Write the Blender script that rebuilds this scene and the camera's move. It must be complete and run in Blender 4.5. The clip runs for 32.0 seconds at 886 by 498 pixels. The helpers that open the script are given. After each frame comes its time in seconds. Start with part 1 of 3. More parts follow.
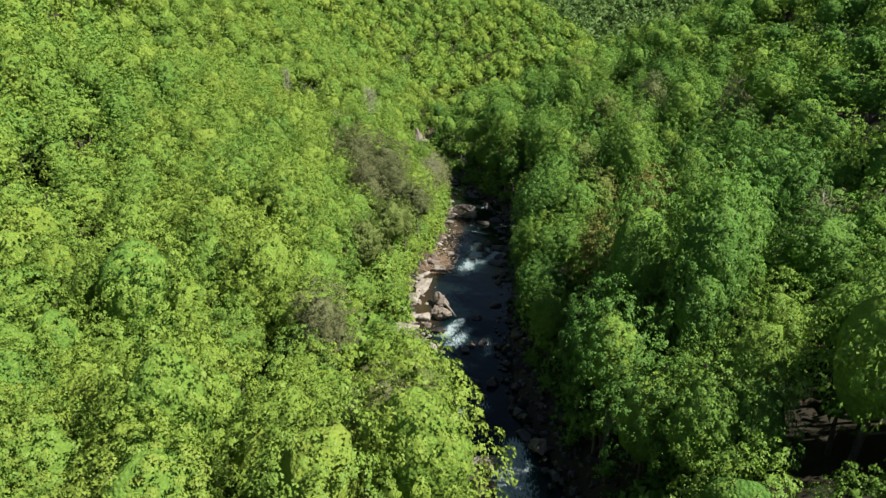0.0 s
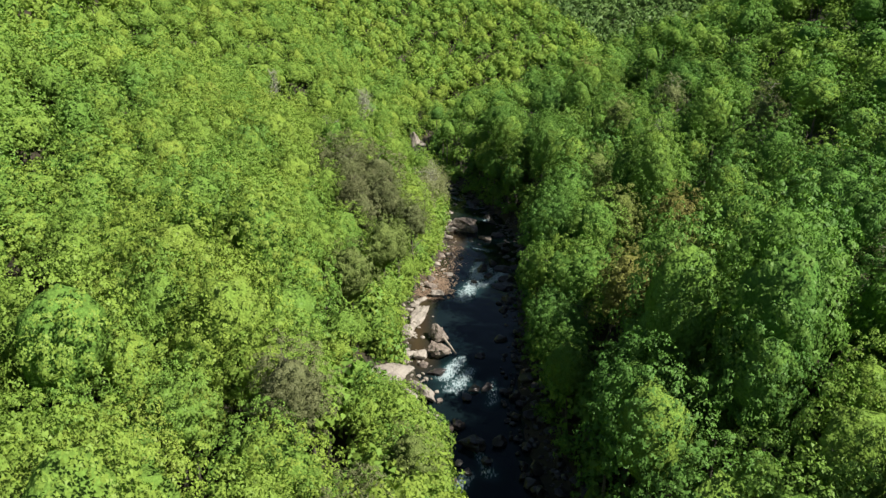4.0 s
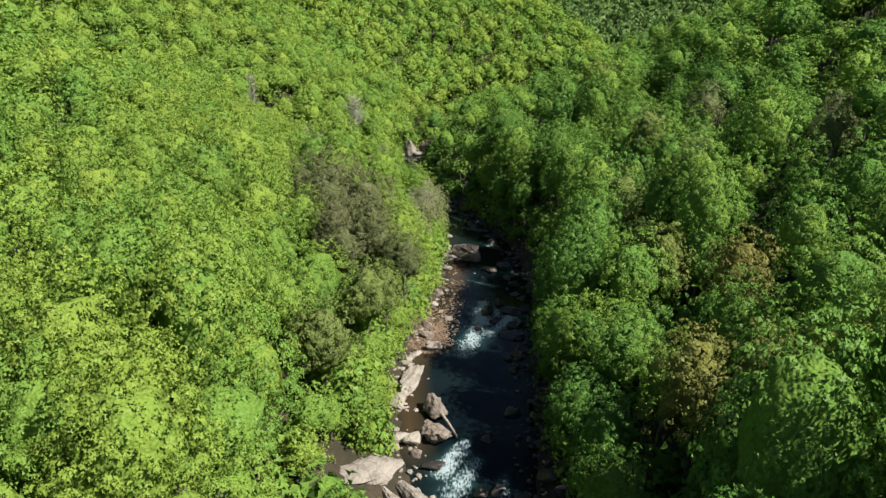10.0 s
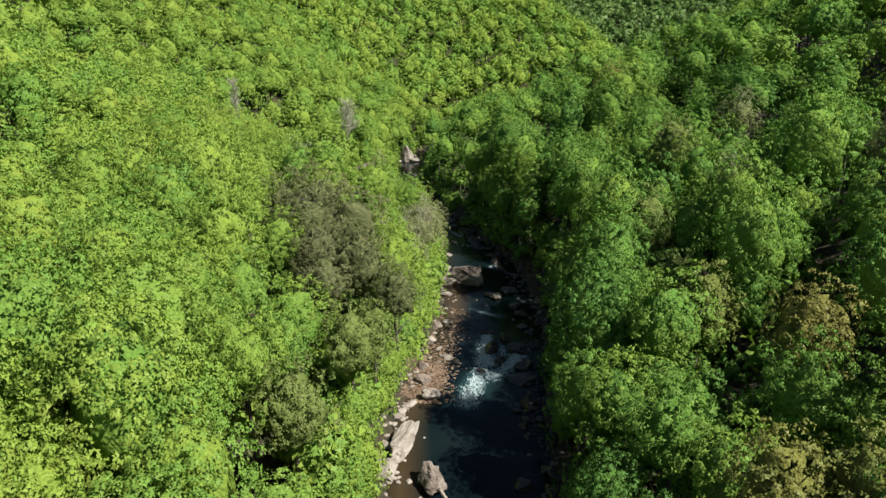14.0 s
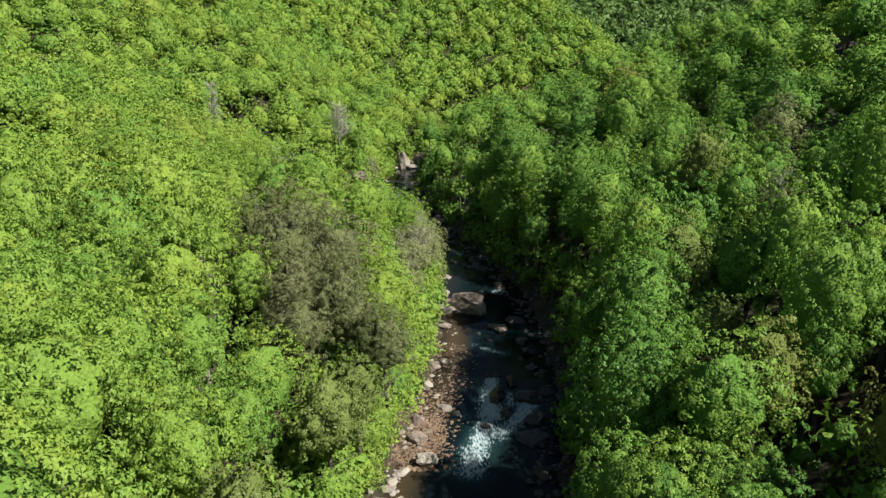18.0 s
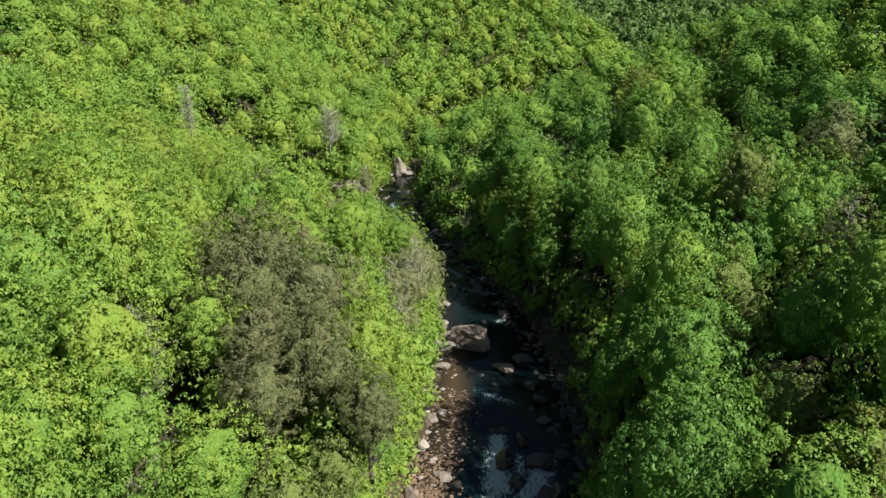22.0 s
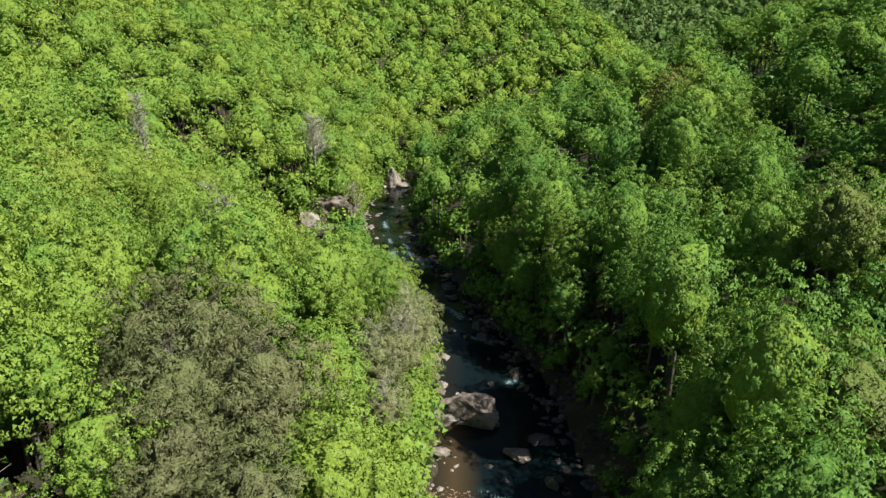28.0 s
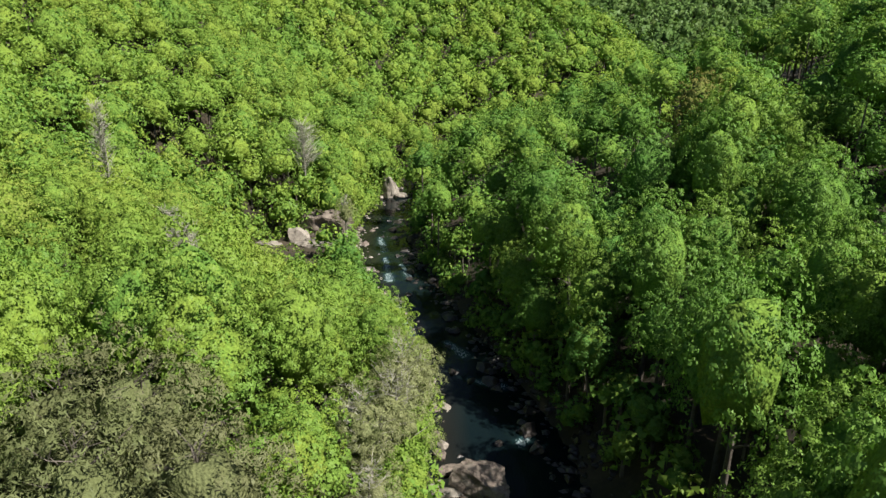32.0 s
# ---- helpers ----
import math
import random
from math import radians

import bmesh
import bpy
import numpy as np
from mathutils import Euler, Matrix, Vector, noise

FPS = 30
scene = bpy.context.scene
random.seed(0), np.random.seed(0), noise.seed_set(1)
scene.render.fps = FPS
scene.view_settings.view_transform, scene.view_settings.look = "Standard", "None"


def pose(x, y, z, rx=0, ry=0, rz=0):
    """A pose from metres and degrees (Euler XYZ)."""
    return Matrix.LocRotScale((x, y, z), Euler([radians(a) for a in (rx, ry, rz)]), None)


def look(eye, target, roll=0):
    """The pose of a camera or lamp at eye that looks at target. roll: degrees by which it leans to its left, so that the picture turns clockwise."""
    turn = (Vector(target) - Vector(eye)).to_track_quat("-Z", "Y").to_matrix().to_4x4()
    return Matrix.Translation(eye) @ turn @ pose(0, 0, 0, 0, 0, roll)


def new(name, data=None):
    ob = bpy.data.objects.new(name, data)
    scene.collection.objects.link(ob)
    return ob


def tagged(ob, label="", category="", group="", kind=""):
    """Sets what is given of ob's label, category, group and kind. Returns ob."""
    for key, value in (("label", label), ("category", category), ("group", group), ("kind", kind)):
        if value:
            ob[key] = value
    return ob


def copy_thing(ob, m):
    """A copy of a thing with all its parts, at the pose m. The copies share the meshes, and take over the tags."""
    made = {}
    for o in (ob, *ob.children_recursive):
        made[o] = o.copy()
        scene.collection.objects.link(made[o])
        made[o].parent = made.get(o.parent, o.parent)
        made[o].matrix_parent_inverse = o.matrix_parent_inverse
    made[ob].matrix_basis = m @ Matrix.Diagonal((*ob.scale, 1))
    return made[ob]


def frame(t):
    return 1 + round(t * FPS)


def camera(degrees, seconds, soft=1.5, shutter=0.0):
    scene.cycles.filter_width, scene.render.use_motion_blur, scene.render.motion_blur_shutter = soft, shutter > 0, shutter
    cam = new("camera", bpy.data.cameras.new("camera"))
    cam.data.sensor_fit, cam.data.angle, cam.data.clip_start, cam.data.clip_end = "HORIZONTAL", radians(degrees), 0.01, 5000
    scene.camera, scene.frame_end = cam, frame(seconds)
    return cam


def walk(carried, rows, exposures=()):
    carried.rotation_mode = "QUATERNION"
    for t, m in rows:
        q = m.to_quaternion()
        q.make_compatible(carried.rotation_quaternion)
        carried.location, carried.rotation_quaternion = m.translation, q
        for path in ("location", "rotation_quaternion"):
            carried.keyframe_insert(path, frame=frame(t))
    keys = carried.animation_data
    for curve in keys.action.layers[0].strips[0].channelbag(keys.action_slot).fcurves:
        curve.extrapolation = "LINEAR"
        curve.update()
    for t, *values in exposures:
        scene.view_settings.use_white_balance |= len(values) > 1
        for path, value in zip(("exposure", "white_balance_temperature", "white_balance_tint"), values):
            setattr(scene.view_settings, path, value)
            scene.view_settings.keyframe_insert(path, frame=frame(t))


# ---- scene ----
cam = camera(70.0, 32.0)
PATH = [
    (0, (0.00, 0.00, 45.50, 71.48, 0, 0.76)),
    (2, (-0.08, 6.80, 45.53, 71.42, 0, 0.67)),
    (4, (-0.15, 13.62, 45.55, 71.40, 0, 0.60)),
    (6, (-0.21, 20.46, 45.57, 71.40, 0, 0.54)),
    (8, (-0.26, 27.31, 45.58, 71.42, 0, 0.49)),
    (10, (-0.29, 34.17, 45.60, 71.44, 0, 0.44)),
    (12, (-0.31, 41.03, 45.61, 71.45, 0, 0.38)),
    (14, (-0.33, 47.90, 45.61, 71.45, 0, 0.33)),
    (16, (-0.33, 54.75, 45.61, 71.44, 0, 0.26)),
    (18, (-0.32, 61.60, 45.61, 71.42, 0, 0.20)),
    (20, (-0.30, 68.43, 45.61, 71.38, 0, 0.13)),
    (22, (-0.27, 75.24, 45.60, 71.33, 0, 0.06)),
    (24, (-0.23, 82.02, 45.58, 71.28, 0, 0.01)),
    (26, (-0.19, 88.77, 45.57, 71.23, 0, -0.03)),
    (28, (-0.13, 95.49, 45.55, 71.20, 0, -0.05)),
    (30, (-0.07, 102.17, 45.53, 71.19, 0, -0.02)),
    (32, (0.00, 108.80, 45.50, 71.22, 0, 0.06)),
]
EXPOSURE = 0.78
walk(cam, [(t, pose(*p)) for t, p in PATH], [(0, EXPOSURE), (32, EXPOSURE)])

# ---- light ----
SUN_AZ, SUN_EL = radians(-23), radians(49.5)        # azimuth from +x towards +y
sun_way = Vector((math.cos(SUN_AZ) * math.cos(SUN_EL), math.sin(SUN_AZ) * math.cos(SUN_EL), math.sin(SUN_EL)))
world = bpy.data.worlds.new("sky")
scene.world = world
world.use_nodes = True
wn = world.node_tree
sky = wn.nodes.new("ShaderNodeTexSky")
sky.sky_type, sky.sun_disc = "NISHITA", False
sky.sun_elevation, sky.sun_rotation = SUN_EL, radians(90) - SUN_AZ
wn.links.new(sky.outputs[0], wn.nodes["Background"].inputs[0])
wn.nodes["Background"].inputs[1].default_value = 0.040
sun = new("sun", bpy.data.lights.new("sun", "SUN"))
sun.data.energy, sun.data.angle, sun.data.color = 5.0, radians(0.6), (1.0, 0.95, 0.86)
sun.matrix_basis = look(sun_way * 300, (0, 0, 0))

rng = np.random.default_rng(11)

# ---- materials ----


def material(name):
    m = bpy.data.materials.new(name)
    m.use_nodes = True
    m.node_tree.nodes.clear()
    return m, m.node_tree.nodes, m.node_tree.links


def ramp_node(nodes, stops):
    r = nodes.new("ShaderNodeValToRGB")
    e = r.color_ramp.elements
    while len(e) < len(stops):
        e.new(0.5)
    for k, (p, c) in enumerate(stops):
        e[k].position, e[k].color = p, (*c, 1)
    return r


def math_node(nodes, links, op, a, b=None):
    n = nodes.new("ShaderNodeMath")
    n.operation = op
    for k, v in enumerate((a, b)):
        if v is None:
            continue
        if isinstance(v, (int, float)):
            n.inputs[k].default_value = v
        else:
            links.new(v, n.inputs[k])
    return n.outputs[0]


def leaf_material(name, stops, through_part=0.17, value=(0.86, 1.11), grain=False):
    """Leaves: thin, letting some light through; the tint runs tree by tree and bank by bank, the value leaf by leaf.
    With grain, shade between leaf clumps is put into the value.
    """
    m, n, l = material(name)
    info, geo, att = n.new("ShaderNodeObjectInfo"), n.new("ShaderNodeNewGeometry"), n.new("ShaderNodeAttribute")
    att.attribute_name = "tint"
    stand = n.new("ShaderNodeTexNoise")
    stand.inputs["Scale"].default_value = 0.035
    l.new(geo.outputs["Position"], stand.inputs["Vector"])
    own = math_node(n, l, "FRACT", math_node(n, l, "ADD", info.outputs["Random"], att.outputs["Fac"]))
    tint = math_node(n, l, "ADD", math_node(n, l, "MULTIPLY", own, 0.6), math_node(n, l, "MULTIPLY", math_node(n, l, "SUBTRACT", stand.outputs["Fac"], 0.25), 0.8))
    # right-bank trees take a darker, less yellow tint than left-bank ones
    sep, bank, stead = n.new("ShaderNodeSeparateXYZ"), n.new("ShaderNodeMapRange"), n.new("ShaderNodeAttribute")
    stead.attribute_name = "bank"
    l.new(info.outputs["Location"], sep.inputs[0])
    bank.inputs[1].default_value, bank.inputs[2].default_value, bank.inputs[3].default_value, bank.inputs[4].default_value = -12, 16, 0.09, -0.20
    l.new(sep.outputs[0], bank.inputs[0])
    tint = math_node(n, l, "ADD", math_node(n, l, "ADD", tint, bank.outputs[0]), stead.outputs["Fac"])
    r = ramp_node(n, stops)
    l.new(tint, r.inputs[0])
    hsv = n.new("ShaderNodeHueSaturation")
    mr = n.new("ShaderNodeMapRange")
    mr.inputs[3].default_value, mr.inputs[4].default_value = value
    l.new(geo.outputs["Random Per Island"], mr.inputs[0])
    l.new(mr.outputs[0], hsv.inputs["Value"])
    l.new(r.outputs[0], hsv.inputs["Color"])
    tex = n.new("ShaderNodeTexNoise")
    tex.inputs["Scale"].default_value = 0.9
    co = n.new("ShaderNodeTexCoord")
    l.new(co.outputs["Object"], tex.inputs["Vector"])
    hue = math_node(n, l, "ADD", math_node(n, l, "MULTIPLY", tex.outputs["Fac"], 0.024), 0.488)
    l.new(hue, hsv.inputs["Hue"])
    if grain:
        vor, fine, gap_shade = n.new("ShaderNodeTexVoronoi"), n.new("ShaderNodeTexNoise"), n.new("ShaderNodeMapRange")
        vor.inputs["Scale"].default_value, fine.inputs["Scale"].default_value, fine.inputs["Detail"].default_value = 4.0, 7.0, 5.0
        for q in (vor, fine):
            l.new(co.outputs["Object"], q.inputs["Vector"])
        # low spots of the relief get a darker colour, as shade between clumps
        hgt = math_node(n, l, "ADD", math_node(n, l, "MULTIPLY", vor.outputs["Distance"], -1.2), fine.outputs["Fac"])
        gap_shade.inputs[1].default_value, gap_shade.inputs[2].default_value, gap_shade.inputs[3].default_value, gap_shade.inputs[4].default_value = -0.5, 0.5, 0.7, 1.06
        l.new(hgt, gap_shade.inputs[0])
        l.new(gap_shade.outputs[0], hsv.inputs["Value"])
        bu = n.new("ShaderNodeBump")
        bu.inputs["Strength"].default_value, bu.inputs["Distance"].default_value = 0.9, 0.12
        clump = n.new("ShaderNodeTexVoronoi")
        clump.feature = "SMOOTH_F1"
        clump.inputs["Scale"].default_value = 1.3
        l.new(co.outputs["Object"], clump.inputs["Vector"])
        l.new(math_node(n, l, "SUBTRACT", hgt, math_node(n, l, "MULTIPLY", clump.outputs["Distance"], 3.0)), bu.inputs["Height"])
    d, t, g = n.new("ShaderNodeBsdfDiffuse"), n.new("ShaderNodeBsdfTranslucent"), n.new("ShaderNodeBsdfGlossy")
    l.new(hsv.outputs[0], d.inputs[0])
    if grain:
        l.new(bu.outputs[0], d.inputs["Normal"])
    warm = n.new("ShaderNodeMix")
    warm.data_type, warm.blend_type = "RGBA", "MULTIPLY"
    warm.inputs[0].default_value = 1.0
    warm.inputs[7].default_value = (0.98, 1.12, 0.6, 1)
    l.new(hsv.outputs[0], warm.inputs[6])
    l.new(warm.outputs[2], t.inputs[0])
    g.inputs["Roughness"].default_value = 0.45
    g.inputs["Color"].default_value = (0.5, 0.55, 0.45, 1)
    a, b, o = n.new("ShaderNodeMixShader"), n.new("ShaderNodeMixShader"), n.new("ShaderNodeOutputMaterial")
    a.inputs[0].default_value = through_part
    l.new(d.outputs[0], a.inputs[1])
    l.new(t.outputs[0], a.inputs[2])
    b.inputs[0].default_value = 0.0 if grain else 0.015
    l.new(a.outputs[0], b.inputs[1])
    l.new(g.outputs[0], b.inputs[2])
    l.new(b.outputs[0], o.inputs[0])
    return m


def solid_material(name, stops, scale, rough=0.85, bump=0.3, detail=6.0, fine=9.0, spread=0.12, cracks=0.0):
    """Rock, bark, soil: a stained base with grain and relief, each thing a little lighter or darker."""
    m, n, l = material(name)
    co = n.new("ShaderNodeTexCoord")
    big, small = n.new("ShaderNodeTexNoise"), n.new("ShaderNodeTexNoise")
    for q, s in ((big, scale), (small, scale * fine)):
        q.inputs["Scale"].default_value, q.inputs["Detail"].default_value = s, detail
        l.new(co.outputs["Object"], q.inputs["Vector"])
    mix = math_node(n, l, "ADD", math_node(n, l, "MULTIPLY", big.outputs["Fac"], 0.65), math_node(n, l, "MULTIPLY", small.outputs["Fac"], 0.35))
    if cracks:
        warp, vor = n.new("ShaderNodeVectorMath"), n.new("ShaderNodeTexVoronoi")
        warp.operation = "MULTIPLY_ADD"
        l.new(big.outputs["Color"], warp.inputs[0])
        warp.inputs[1].default_value = (1.3, 1.3, 1.3)
        l.new(co.outputs["Object"], warp.inputs[2])
        vor.feature = "DISTANCE_TO_EDGE"
        vor.inputs["Scale"].default_value = cracks
        l.new(warp.outputs[0], vor.inputs["Vector"])
        split = math_node(n, l, "MINIMUM", math_node(n, l, "MULTIPLY", vor.outputs["Distance"], 14.0), 1.0)
        mix = math_node(n, l, "SUBTRACT", mix, math_node(n, l, "MULTIPLY", math_node(n, l, "SUBTRACT", 1.0, split), 0.09))
    r = ramp_node(n, stops)
    l.new(mix, r.inputs[0])
    info, hsv, mr = n.new("ShaderNodeObjectInfo"), n.new("ShaderNodeHueSaturation"), n.new("ShaderNodeMapRange")
    mr.inputs[3].default_value, mr.inputs[4].default_value = 1 - spread, 1 + spread
    l.new(info.outputs["Random"], mr.inputs[0])
    l.new(mr.outputs[0], hsv.inputs["Value"])
    l.new(r.outputs[0], hsv.inputs["Color"])
    p, o, bu = n.new("ShaderNodeBsdfPrincipled"), n.new("ShaderNodeOutputMaterial"), n.new("ShaderNodeBump")
    bu.inputs["Strength"].default_value, bu.inputs["Distance"].default_value = bump, 0.2
    l.new(mix, bu.inputs["Height"])
    l.new(hsv.outputs[0], p.inputs["Base Color"])
    l.new(bu.outputs[0], p.inputs["Normal"])
    p.inputs["Roughness"].default_value = rough
    l.new(p.outputs[0], o.inputs[0])
    return m


def water_material():
    """Clear, cold mountain water over dark stones; the foam follows the rapids."""
    m, n, l = material("river_water")
    co, att = n.new("ShaderNodeTexCoord"), n.new("ShaderNodeAttribute")
    att.attribute_name = "foam"
    mp = n.new("ShaderNodeMapping")
    mp.inputs["Scale"].default_value = (1.0, 0.35, 1.0)
    l.new(co.outputs["Object"], mp.inputs[0])
    t1, t2, t3 = (n.new("ShaderNodeTexNoise") for _ in range(3))
    for q, s, de in ((t1, 5.0, 9.0), (t2, 4.0, 4.0), (t3, 0.12, 3.0)):
        q.inputs["Scale"].default_value, q.inputs["Detail"].default_value = s, de
        l.new(mp.outputs[0], q.inputs["Vector"])
    churn = math_node(n, l, "MULTIPLY", math_node(n, l, "SUBTRACT", t1.outputs["Fac"], 0.5), 3.4)
    amount = math_node(n, l, "ADD", att.outputs["Fac"], math_node(n, l, "MULTIPLY", churn, math_node(n, l, "MINIMUM", math_node(n, l, "MULTIPLY", att.outputs["Fac"], 2.5), 1.0)))
    fo = ramp_node(n, [(0.40, (0, 0, 0)), (1.0, (0.85, 0.85, 0.85))])
    l.new(amount, fo.inputs[0])
    bed = ramp_node(n, [(0.35, (0.002, 0.006, 0.008)), (0.6, (0.006, 0.012, 0.013))])
    l.new(t3.outputs["Fac"], bed.inputs[0])
    sh = n.new("ShaderNodeAttribute")
    sh.attribute_name = "shallow"
    m0 = n.new("ShaderNodeMix")
    m0.data_type = "RGBA"
    l.new(sh.outputs["Fac"], m0.inputs[0])
    l.new(bed.outputs[0], m0.inputs[6])
    m0.inputs[7].default_value = (0.060, 0.042, 0.022, 1)
    m1 = n.new("ShaderNodeMix")
    m1.data_type = "RGBA"
    l.new(math_node(n, l, "MULTIPLY", att.outputs["Fac"], 0.8), m1.inputs[0])
    l.new(m0.outputs[2], m1.inputs[6])
    m1.inputs[7].default_value = (0.035, 0.10, 0.105, 1)
    p, f, mx, o, bu = n.new("ShaderNodeBsdfPrincipled"), n.new("ShaderNodeBsdfDiffuse"), n.new("ShaderNodeMixShader"), n.new("ShaderNodeOutputMaterial"), n.new("ShaderNodeBump")
    bu.inputs["Strength"].default_value, bu.inputs["Distance"].default_value = 0.22, 0.10
    l.new(t2.outputs["Fac"], bu.inputs["Height"])
    l.new(m1.outputs[2], p.inputs["Base Color"])
    p.inputs["Roughness"].default_value, p.inputs["IOR"].default_value, p.inputs["Specular IOR Level"].default_value = 0.10, 1.33, 0.2
    l.new(bu.outputs[0], p.inputs["Normal"])
    f.inputs[0].default_value = (0.40, 0.48, 0.50, 1)
    l.new(fo.outputs[0], mx.inputs[0])
    l.new(p.outputs[0], mx.inputs[1])
    l.new(f.outputs[0], mx.inputs[2])
    l.new(mx.outputs[0], o.inputs[0])
    return m


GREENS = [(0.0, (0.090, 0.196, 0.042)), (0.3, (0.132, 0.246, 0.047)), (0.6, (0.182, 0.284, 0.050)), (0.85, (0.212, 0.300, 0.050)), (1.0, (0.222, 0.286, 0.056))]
OLIVES = [(0.0, (0.130, 0.180, 0.050)), (0.5, (0.150, 0.200, 0.056)), (1.0, (0.175, 0.205, 0.070))]
BROWNS = [(0.0, (0.150, 0.190, 0.050)), (0.5, (0.180, 0.190, 0.052)), (1.0, (0.215, 0.178, 0.060))]
# far greens dulled: distance haze and the slope's shade are in the colour
FARS = [(0.0, (0.090, 0.165, 0.048)), (0.5, (0.118, 0.192, 0.056)), (1.0, (0.135, 0.180, 0.062))]
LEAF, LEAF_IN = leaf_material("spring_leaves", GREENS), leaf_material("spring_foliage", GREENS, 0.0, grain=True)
FAR_IN = leaf_material("hazed_far_foliage", FARS, 0.0, grain=True)
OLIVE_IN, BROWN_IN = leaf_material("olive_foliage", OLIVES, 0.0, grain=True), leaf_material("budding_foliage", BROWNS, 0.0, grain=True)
LEAF_OLIVE = leaf_material("olive_leaves", OLIVES)
LEAF_BROWN = leaf_material("budding_leaves", BROWNS)
LEAF_FAR = leaf_material("hazed_far_leaves", FARS)
NEEDLES = [(0.0, (0.128, 0.156, 0.062)), (0.5, (0.144, 0.166, 0.070)), (1.0, (0.162, 0.170, 0.082))]
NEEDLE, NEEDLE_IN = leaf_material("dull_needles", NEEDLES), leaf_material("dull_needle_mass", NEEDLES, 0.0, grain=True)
PALES = [(0.0, (0.190, 0.225, 0.092)), (0.5, (0.212, 0.236, 0.104)), (1.0, (0.228, 0.236, 0.122))]
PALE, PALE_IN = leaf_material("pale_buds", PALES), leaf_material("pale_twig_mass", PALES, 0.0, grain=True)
TWIG = solid_material("grey_twigs", [(0.3, (0.20, 0.19, 0.155)), (0.7, (0.40, 0.385, 0.32))], 1.5)
BARK = solid_material("bark", [(0.3, (0.045, 0.036, 0.028)), (0.7, (0.16, 0.14, 0.115))], 1.2)
SOIL = solid_material("forest_floor", [(0.30, (0.014, 0.016, 0.007)), (0.5, (0.034, 0.028, 0.015)), (0.7, (0.070, 0.050, 0.032))], 0.25, 0.95)
ROCK = solid_material("sandstone", [(0.30, (0.045, 0.038, 0.033)), (0.46, (0.17, 0.135, 0.11)), (0.72, (0.32, 0.28, 0.235))], 0.55, 0.8, 0.9, cracks=0.7)
COBBLE = solid_material("brown_cobbles", [(0.3, (0.055, 0.036, 0.022)), (0.5, (0.14, 0.092, 0.058)), (0.7, (0.26, 0.185, 0.125))], 1.3, 0.8, 0.4)
ROCK_PALE = solid_material("pale_sandstone", [(0.28, (0.10, 0.086, 0.072)), (0.45, (0.25, 0.22, 0.185)), (0.75, (0.40, 0.365, 0.315))], 0.45, 0.8, 0.8, cracks=0.55)
# wet stream rock, its tone lowered further for the right bank's shade
ROCK_WET_SHADED = solid_material("wet_shaded_rock", [(0.3, (0.014, 0.013, 0.012)), (0.6, (0.050, 0.042, 0.038)), (0.8, (0.12, 0.10, 0.09))], 0.6, 0.35, 0.6)
LOGWOOD = solid_material("driftwood", [(0.3, (0.16, 0.13, 0.10)), (0.7, (0.38, 0.33, 0.27))], 1.0)
WATER = water_material()

# ---- the lie of the land ----
RIVER_Y = [-400, 20, 57, 66, 75, 90, 103, 115, 132, 145, 155, 170, 180, 191, 205, 222, 243, 253, 265, 290, 310]
RIVER_L = [4, 5, 4, 0.5, -1, -4.5, -6.2, -6.5, -2.8, -0.3, 0.2, -0.8, -1.2, -3.5, -7, -13, -18, -19, -19.5, -17, -12]
TOE_L = [4, 5, 4, 0.5, -1, -4.5, -6.2, -6.5, -2.8, -0.3, 0.2, -0.8, -1.8, -24, -34, -40, -42, -23, -20.5, -17, -12]
RIVER_R = [15, 15, 13, 11, 9.5, 9.5, 10.5, 11.5, 13.5, 14.5, 14.5, 13.5, 11, 7.5, 3, -3, -8, -9, -9.5, -8, -3]
BEND = np.array([(-9.5, 300), (-3, 317), (14, 330), (50, 341), (90, 354), (122, 382), (140, 430), (140, 490), (100, 580), (0, 640), (-120, 680), (-400, 740)], float)


def river_edges(y):
    return np.interp(y, RIVER_Y, RIVER_L), np.interp(y, RIVER_Y, RIVER_R)


def river_offset(x, y):
    """How far outside the water a place lies (negative: in it), and whether it lies on the near right side."""
    x, y = np.asarray(x, float), np.asarray(y, float)
    le, ri = np.interp(y, RIVER_Y, TOE_L), np.interp(y, RIVER_Y, RIVER_R)
    dl, dr = le - x, x - ri
    d = np.maximum(dl, dr)
    right = dr > dl
    d = np.where(y > 312, 1e9, d)
    best, side = np.full(x.shape, 1e9), np.zeros(x.shape, bool)
    for a, b in zip(BEND[:-1], BEND[1:]):
        v = b - a
        t = np.clip(((x - a[0]) * v[0] + (y - a[1]) * v[1]) / (v @ v), 0, 1)
        dx, dy = x - a[0] - t * v[0], y - a[1] - t * v[1]
        q = np.hypot(dx, dy)
        new_side = (v[0] * dy - v[1] * dx) < 0
        side = np.where(q < best, new_side, side)
        best = np.minimum(best, q)
    best = best - 5
    far_ok = best < d
    use = far_ok & (y > 285)
    return np.where(use, best, d), np.where(use, side, right)


